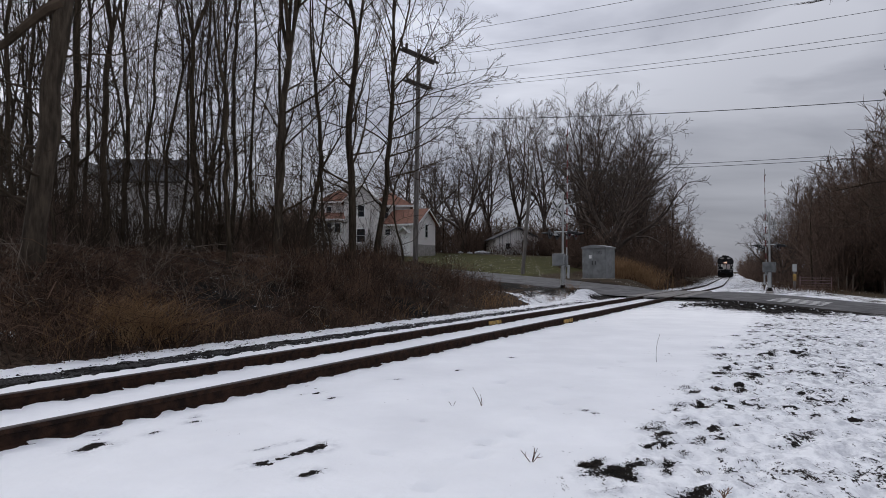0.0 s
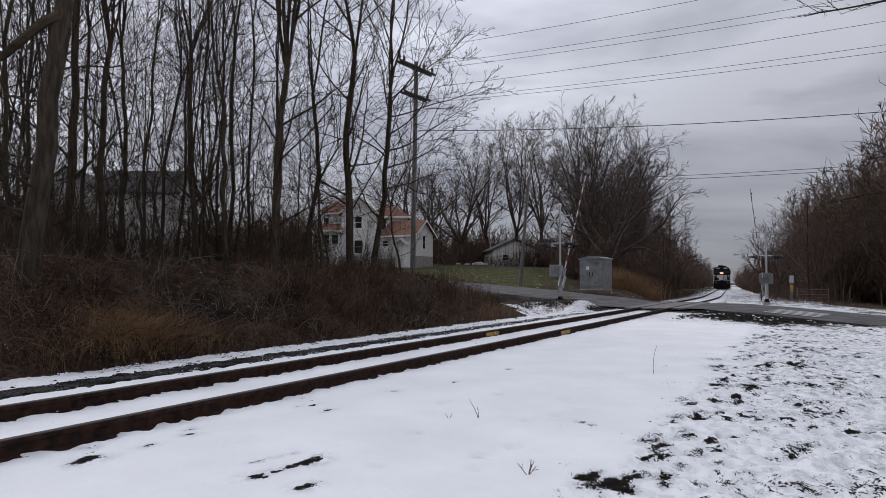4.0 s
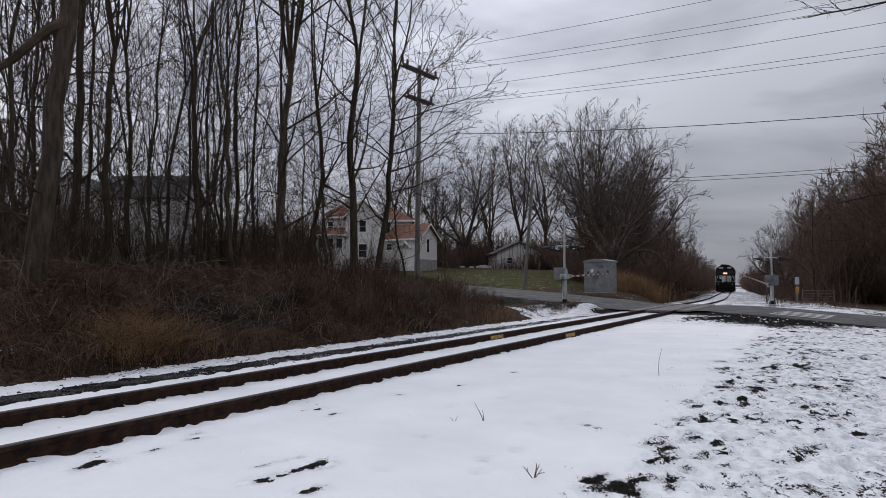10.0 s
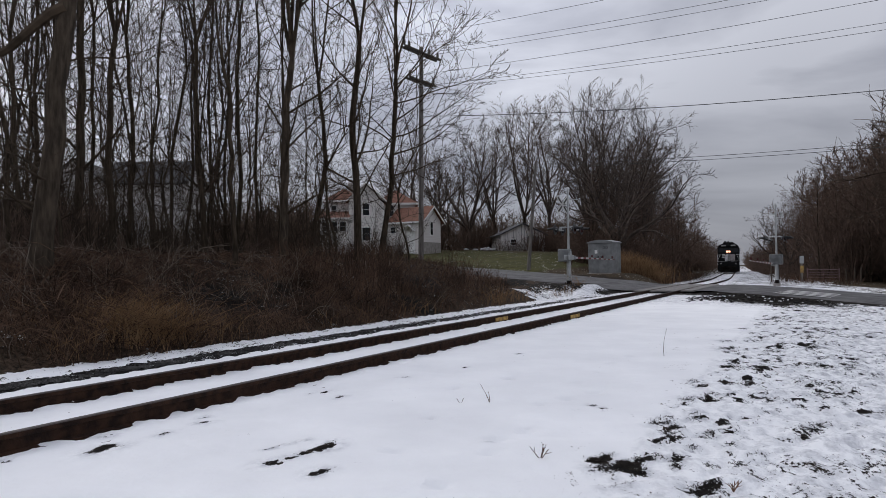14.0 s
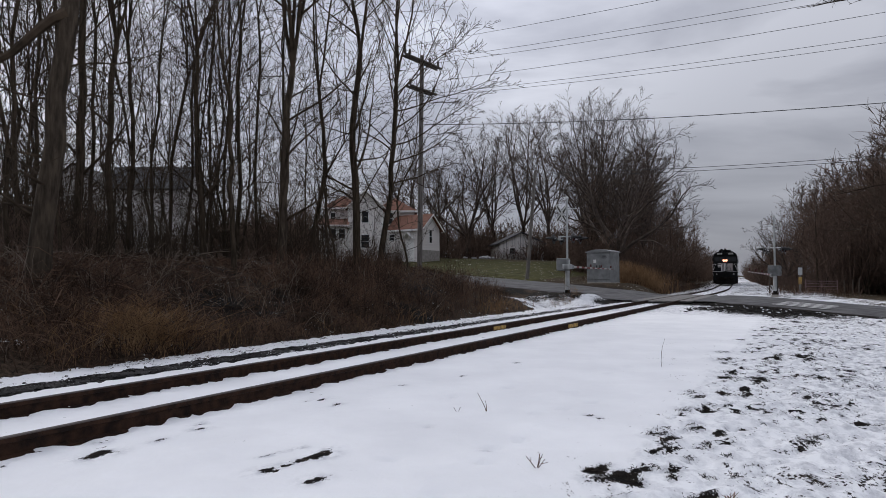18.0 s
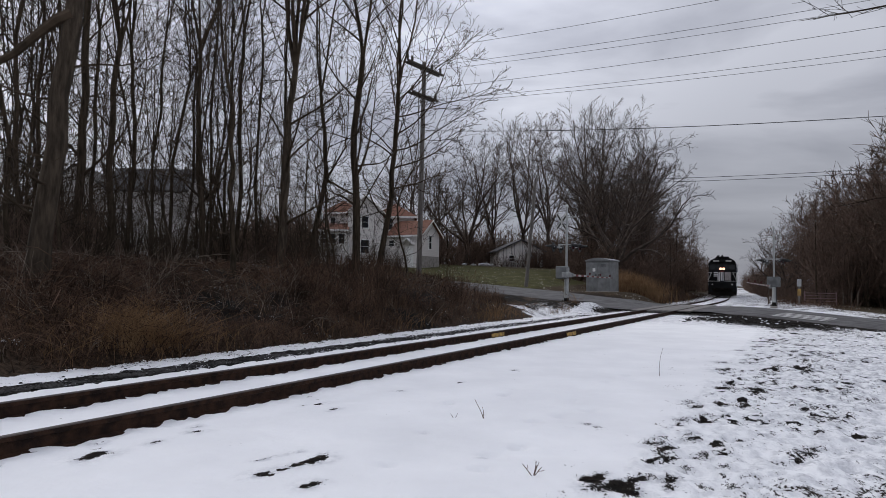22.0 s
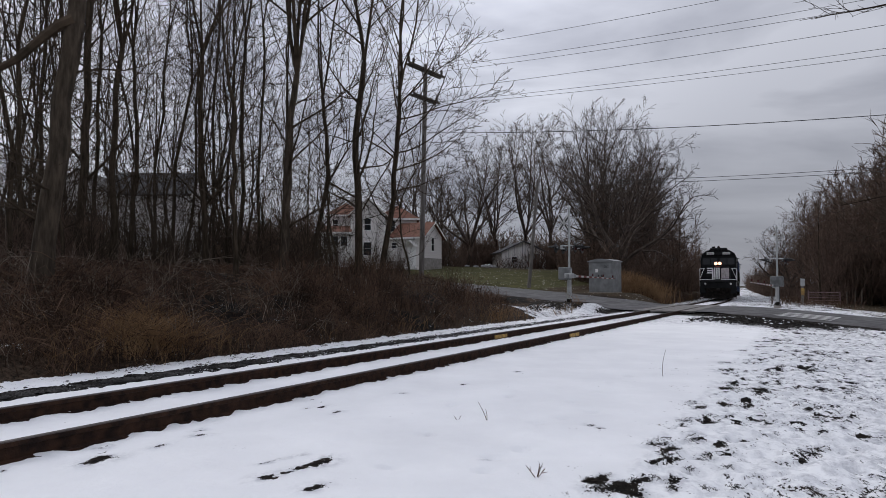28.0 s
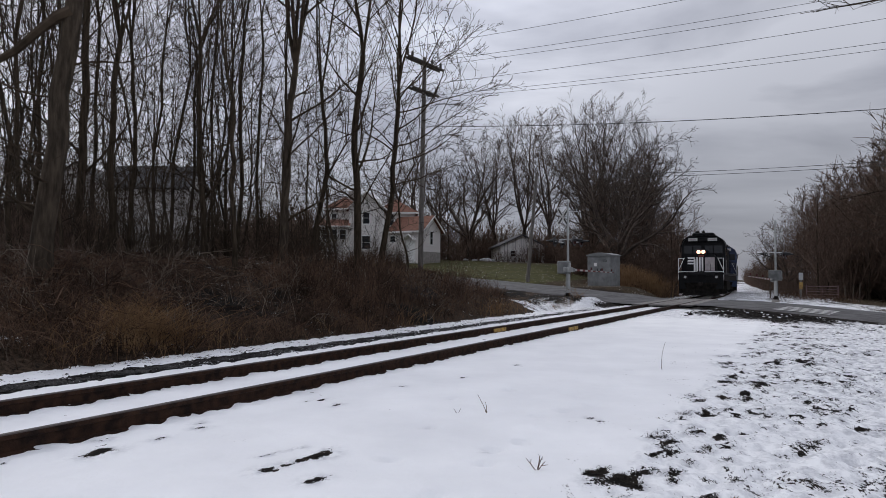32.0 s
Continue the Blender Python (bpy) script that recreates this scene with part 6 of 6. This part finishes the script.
def rubble_pile():
    rng = random.Random(12)
    t = thing("rubble_pile", pose(5.3, 97.0, ground_z(5.3, 97.0)) @ Matrix.Diagonal((1.15, 1.0, 0.62, 1)), "heap of pale rubble at the edge of the lawn", "rubble")
    for i in range(16):
        bm = bmesh.new()
        bmesh.ops.create_icosphere(bm, subdivisions=1, radius=1)
        x = rng.gauss(0, 0.85)
        size = rng.uniform(0.22, 0.42)
        for v in bm.verts:
            v.co = Vector((x, rng.uniform(-0.1, 0.1), 0.22 + 0.18 * math.exp(-x * x) * rng.random())) + v.co * size * rng.uniform(0.75, 1.15)
        part("stone", bm, RUBBLE, t)


rubble_pile()
farmhouse()
board_shed()
outbuilding(pose(-39.8, 76.0, 4.6, 0, 0, 5), 6.0, 9.0, 6.2, 8.8, "white house half hidden behind the wood", "house")
outbuilding(pose(-32.9, 77.0, 4.6, 0, 0, 94), 8.0, 8.6, 6.3, 9.2, "long white house half hidden behind the wood", "house")


# ---- the train ----
def number_board(parent, x):
    nb = part("number_board", box(x - 0.32, x + 0.32, 0.0, 0.05, -0.11, 0.11, 0.01), DULL_WHITE, parent, "pale number board")
    part("lettering", box(x - 0.2, x + 0.2, 0.05, 0.056, -0.05, 0.05), LOCO_GREY, nb)
    return nb


def locomotive(paint, label, striped):
    """Origin on the rails under the front coupler; it looks along +y."""
    t = thing("locomotive", Matrix.Identity(4), label, "locomotive", "train")
    part("underframe", box(-1.5, 1.5, -17.6, -0.9, 1.15, 1.55, 0.04), LOCO_UNDER, t)
    part("deck", box(-1.55, 1.55, -17.8, -0.55, 1.55, 1.72, 0.03), paint, t)
    part("pilot", prism([(-1.5, 0.55), (1.5, 0.55), (1.5, 1.6), (-1.5, 1.6)], -0.75, -0.5), paint, t)
    plow = bmesh.new()
    rows = [(-1.52, -0.50, -0.12), (0, 0.0, 0.0), (1.52, -0.50, -0.12)]
    lo = [plow.verts.new((x, y, 0.09)) for x, y, _ in rows]
    mid = [plow.verts.new((x, y - 0.18, 0.55)) for x, y, _ in rows]
    hi = [plow.verts.new((x, y - 0.12, 1.0)) for x, y, _ in rows]
    for a, b in ((lo, mid), (mid, hi)):
        for i in range(2):
            plow.faces.new((a[i], a[i + 1], b[i + 1], b[i]))
    bmesh.ops.solidify(plow, geom=plow.faces[:], thickness=0.03)
    part("snow_plow", plow, LOCO_UNDER, t, "dark curved plough blade")
    part("coupler", box(-0.14, 0.14, -0.6, 0.12, 0.78, 1.02, 0.04), LOCO_UNDER, t)
    part("anticlimber", box(-0.9, 0.9, -0.62, -0.3, 1.5, 1.72, 0.04), paint, t)
    for s in (-1, 1):
        dl = part("ditch_light", box(s * 1.05 - 0.14, s * 1.05 + 0.14, -0.62, -0.40, 1.28, 1.52, 0.02), LOCO_UNDER, t)
        part("lens", rod((s * 1.05, -0.40, 1.40), (s * 1.05, -0.37, 1.40), 0.09, 0.085, 14), LAMP_OFF, dl)
        st = part("step_well", box(s * 1.3 - 0.2, s * 1.3 + 0.2, -1.3, -0.6, 0.45, 0.5), LOCO_UNDER, t)
        for z in (0.72, 1.0, 1.28):
            part("step", box(s * 1.3 - 0.2, s * 1.3 + 0.2, -1.3, -0.62, z, z + 0.04), LOCO_UNDER, st)
        # handrails
        r = 0.022
        part("handrail", rod((s * 1.52, -0.58, 1.2), (s * 1.52, -0.58, 2.75), r, sides=8), LOCO_WHITE, t, "pale handrail")
        part("handrail", rod((s * 1.52, -0.58, 2.75), (s * 1.10, -0.58, 2.75), r, sides=8), LOCO_WHITE, t)
        part("handrail", rod((s * 1.15, -0.56, 2.75), (s * 1.48, -0.56, 1.95), r, sides=8), LOCO_WHITE, t)
        part("handrail", rod((s * 1.52, -0.58, 1.78), (s * 0.25, -0.58, 1.78), r, sides=8), LOCO_WHITE, t)
        part("handrail", rod((s * 1.52, -3.8, 2.7), (s * 1.52, -17.4, 2.7), r, sides=8), LOCO_UNDER, t)
        for i in range(9):
            y = -3.8 - i * 1.7
            part("stanchion", rod((s * 1.52, y, 1.6), (s * 1.52, y, 2.7), r, sides=6), LOCO_WHITE if i == 0 else LOCO_UNDER, t)
    nose = part("nose", prism([(-1.0, 1.72), (1.0, 1.72), (1.0, 2.85), (0.85, 3.02), (-0.85, 3.02), (-1.0, 2.85)], -2.4, -0.85), paint, t, "low black nose" if striped else "")
    cab_outline = [(-1.52, 1.72), (1.52, 1.72), (1.52, 3.75), (1.35, 4.15), (0.95, 4.42), (0.4, 4.52), (-0.4, 4.52), (-0.95, 4.42), (-1.35, 4.15), (-1.52, 3.75)]
    cab = part("cab", prism(cab_outline, -4.6, -2.35), paint, t)
    part("cab_roof_edge", prism([(-1.56, 3.72), (-1.38, 4.18), (-0.97, 4.46), (-0.4, 4.57), (0.4, 4.57), (0.97, 4.46), (1.38, 4.18), (1.56, 3.72),
                                 (1.50, 3.72), (1.33, 4.13), (0.94, 4.39), (0.4, 4.49), (-0.4, 4.49), (-0.94, 4.39), (-1.33, 4.13), (-1.50, 3.72)], -4.7, -2.2), paint, cab)
    part("roof_vent", box(-0.75, 0.75, -4.2, -2.6, 4.52, 4.72, 0.06), LOCO_BLACK, cab)
    for x0, x1 in ((-1.35, -0.75), (-0.68, -0.12), (0.12, 0.68), (0.75, 1.35)):
        part("windscreen", box(x0, x1, -2.36, -2.33, 3.15, 3.75, 0.01), GLASS, cab, "dark windscreen pane")
    for s in (-1, 1):
        for y0 in (-4.3, -3.4):
            part("side_window", box(s * 1.52 - 0.012, s * 1.52 + 0.012, y0, y0 + 0.75, 3.0, 3.7, 0.005), GLASS, cab)
    housing = part("number_board_housing", box(-1.15, 1.15, -2.38, -2.18, 4.02, 4.34, 0.03), paint, cab)
    for x in (-0.68, 0.68):
        nb = number_board(housing, x)
        nb.matrix_basis = pose(0, -2.18, 4.18)
    lamp_box = part("headlight_housing", box(-0.32, 0.32, -1.5, -0.82, 3.02, 3.42, 0.05), paint, t)
    for x in (-0.16, 0.16):
        part("headlight", rod((x, -0.82, 3.22), (x, -0.76, 3.22), 0.14, 0.135, 16), HEADLIGHT if striped else LAMP_OFF, lamp_box, "glowing headlight lens" if striped else "")
    part("plow_edge", prism([(-1.5, 0.09), (1.5, 0.09), (1.5, 0.20), (-1.5, 0.20)], -0.49, -0.44), LOCO_GREY, t, "pale edge of the plough")
    part("bell", rod((0.0, -3.0, 4.72), (0.0, -3.0, 4.92), 0.14, 0.06, 12), LOCO_UNDER, cab)
    for i in range(3):
        part("horn", rod((0.35 + 0.09 * i, -3.6, 4.80), (0.35 + 0.09 * i, -2.9 - 0.1 * i, 4.80), 0.03, 0.075, 10), LOCO_UNDER, cab)
    for x in (-0.55, -0.4, 0.4, 0.55):
        part("brake_hose", rod((x, -0.5, 1.12), (x, -0.34, 0.62), 0.025, sides=6), LOCO_UNDER, t)
    for x in (-0.4, 0.4):
        part("wiper", rod((x, -2.325, 3.72), (x - 0.18, -2.325, 3.3), 0.012, sides=6), LOCO_UNDER, cab)
        part("grab_iron", rod((x * 1.6, -0.83, 1.85), (x * 1.6, -0.83, 2.35), 0.016, sides=6), LOCO_UNDER, nose)
    for s in (-1, 1):
        for z in (0.74, 1.02, 1.30):
            part("step_edge", box(s * 1.3 - 0.2, s * 1.3 + 0.2, -0.62, -0.60, z, z + 0.035), LOCO_WHITE, t, "white step edge")
        part("mirror", box(s * 1.60 - 0.03, s * 1.60 + 0.03, -2.55, -2.42, 3.25, 3.65, 0.01), LOCO_UNDER, cab)
        part("sunshade", box(s * 1.52, s * 1.52 + s * 0.22, -4.3, -3.3, 3.72, 3.76) if s > 0 else box(s * 1.52 - 0.22, s * 1.52, -4.3, -3.3, 3.72, 3.76), paint, cab)
    hood = part("long_hood", prism([(-0.95, 1.72), (0.95, 1.72), (0.95, 3.95), (0.7, 4.25), (-0.7, 4.25), (-0.95, 3.95)], -17.2, -4.6), paint, t)
    for i in range(8):
        for s in (-1, 1):
            part("hood_door", box(s * 0.95 - 0.02, s * 0.95 + 0.02, -6.2 - i * 1.3, -5.1 - i * 1.3, 1.9, 3.6, 0.01), paint, hood)
    for y in (-9.0, -12.5, -15.0):
        part("roof_fan", rod((0, y, 4.25), (0, y, 4.42), 0.62, 0.58, 20), LOCO_UNDER, hood)
    part("exhaust_stack", box(-0.3, 0.3, -10.9, -10.4, 4.25, 4.5, 0.03), LOCO_UNDER, hood)
    part("fuel_tank", box(-1.35, 1.35, -11.3, -7.0, 0.35, 1.15, 0.18, segments=2), LOCO_UNDER, t)
    if striped:
        # striped emblem on the nose: bent bars beside upright bars, and a faded panel
        for i in range(3):
            z = 2.78 - i * 0.20
            part("emblem_bar", box(0.42, 0.92, -0.852, -0.838, z - 0.055, z + 0.055), LOCO_WHITE, nose, "white emblem bar")
        part("emblem_bar", box(0.38, 0.50, -0.850, -0.836, 1.82, 2.70), LOCO_WHITE, nose)
        for x in (-0.09, 0.09, 0.27):
            part("emblem_bar", box(x - 0.055, x + 0.055, -0.852, -0.838, 1.82, 2.84), LOCO_WHITE, nose)
        part("faded_panel", box(-0.92, -0.27, -0.852, -0.838, 1.86, 2.82), LOCO_GREY, nose, "faded pinkish grey panel")
        # the headlight's reddish glow on the nose, painted as a red band
        part("glow_band", box(-0.2, 0.2, -0.853, -0.84, 2.88, 2.98), RED, nose, "dull red band painted for the glow under the headlight")
    wheelsets = []
    for y0 in (-2.2, -11.9):
        truck = part("truck", box(-1.18, 1.18, y0 - 3.9, y0 + 0.3, 0.42, 0.72, 0.05), LOCO_UNDER, t, "dark truck frame")
        for s in (-1, 1):
            for j in range(3):
                part("axle_box", box(s * 1.2 - 0.1, s * 1.2 + 0.1, y0 - 0.45 - j * 1.4, y0 - 0.15 - j * 1.4, 0.36, 0.66, 0.03), LOCO_UNDER, truck)
        for j in range(3):
            wheel = bmesh.new()
            rod((-0.8, 0, 0), (0.8, 0, 0), 0.09, sides=10, bm=wheel)
            for s in (-1, 1):
                rod((s * 0.70, 0, 0), (s * 0.84, 0, 0), 0.50, sides=24, bm=wheel)
                rod((s * 0.68, 0, 0), (s * 0.70, 0, 0), 0.53, sides=24, bm=wheel)
            w = part("wheelset", wheel, LOCO_UNDER, t)
            w.matrix_basis = pose(0, y0 - 0.3 - j * 1.4, 0.50)
            wheelsets.append((w, y0 - 0.3 - j * 1.4))
    return t, wheelsets


TRAIN = [locomotive(LOCO_BLACK, "black diesel locomotive with white nose stripes and lit headlight", True),
         locomotive(LOCO_BLUE, "dark blue diesel locomotive coupled behind the leading one", False)]


# ---- what moves ----
def motions():
    def train_pose(d):
        front, rear = Vector((track_x(d), d, 0.0)), Vector((track_x(d + 15.5), d + 15.5, 0.0))
        v = front - rear
        return pose(front.x, front.y, 0.06, 0, 0, math.degrees(math.atan2(-v.x, v.y)))

    def depth(t):
        return 47.4 + 2.94 * (32 - t)

    for i, (unit, wheelsets) in enumerate(TRAIN):
        unit.scale = (0.975, 0.975, 0.975)
        walk(unit, [(t, train_pose(depth(t) + 16.6 * i)) for t in range(0, 33)])
        for w, y in wheelsets:
            walk(w, [(j * 0.2, pose(0, y, 0.50, -76.0 * j)) for j in range(161)])
    angles = [(0, 88), (1, 81), (2, 73), (2.5, 69), (4.5, 54.5), (5, 51), (6, 42.5), (7, 33), (8, 23), (8.5, 18.5), (9, 13.5), (9.5, 7), (10, 2.5), (11, 0.5), (12, 0), (32, 0)]
    for arm, z in ((ARM_A, 1.4), (ARM_B, 1.25)):
        walk(arm, [(t, pose(0, -0.2, z, 0, -a, 0)) for t, a in angles])


motions()
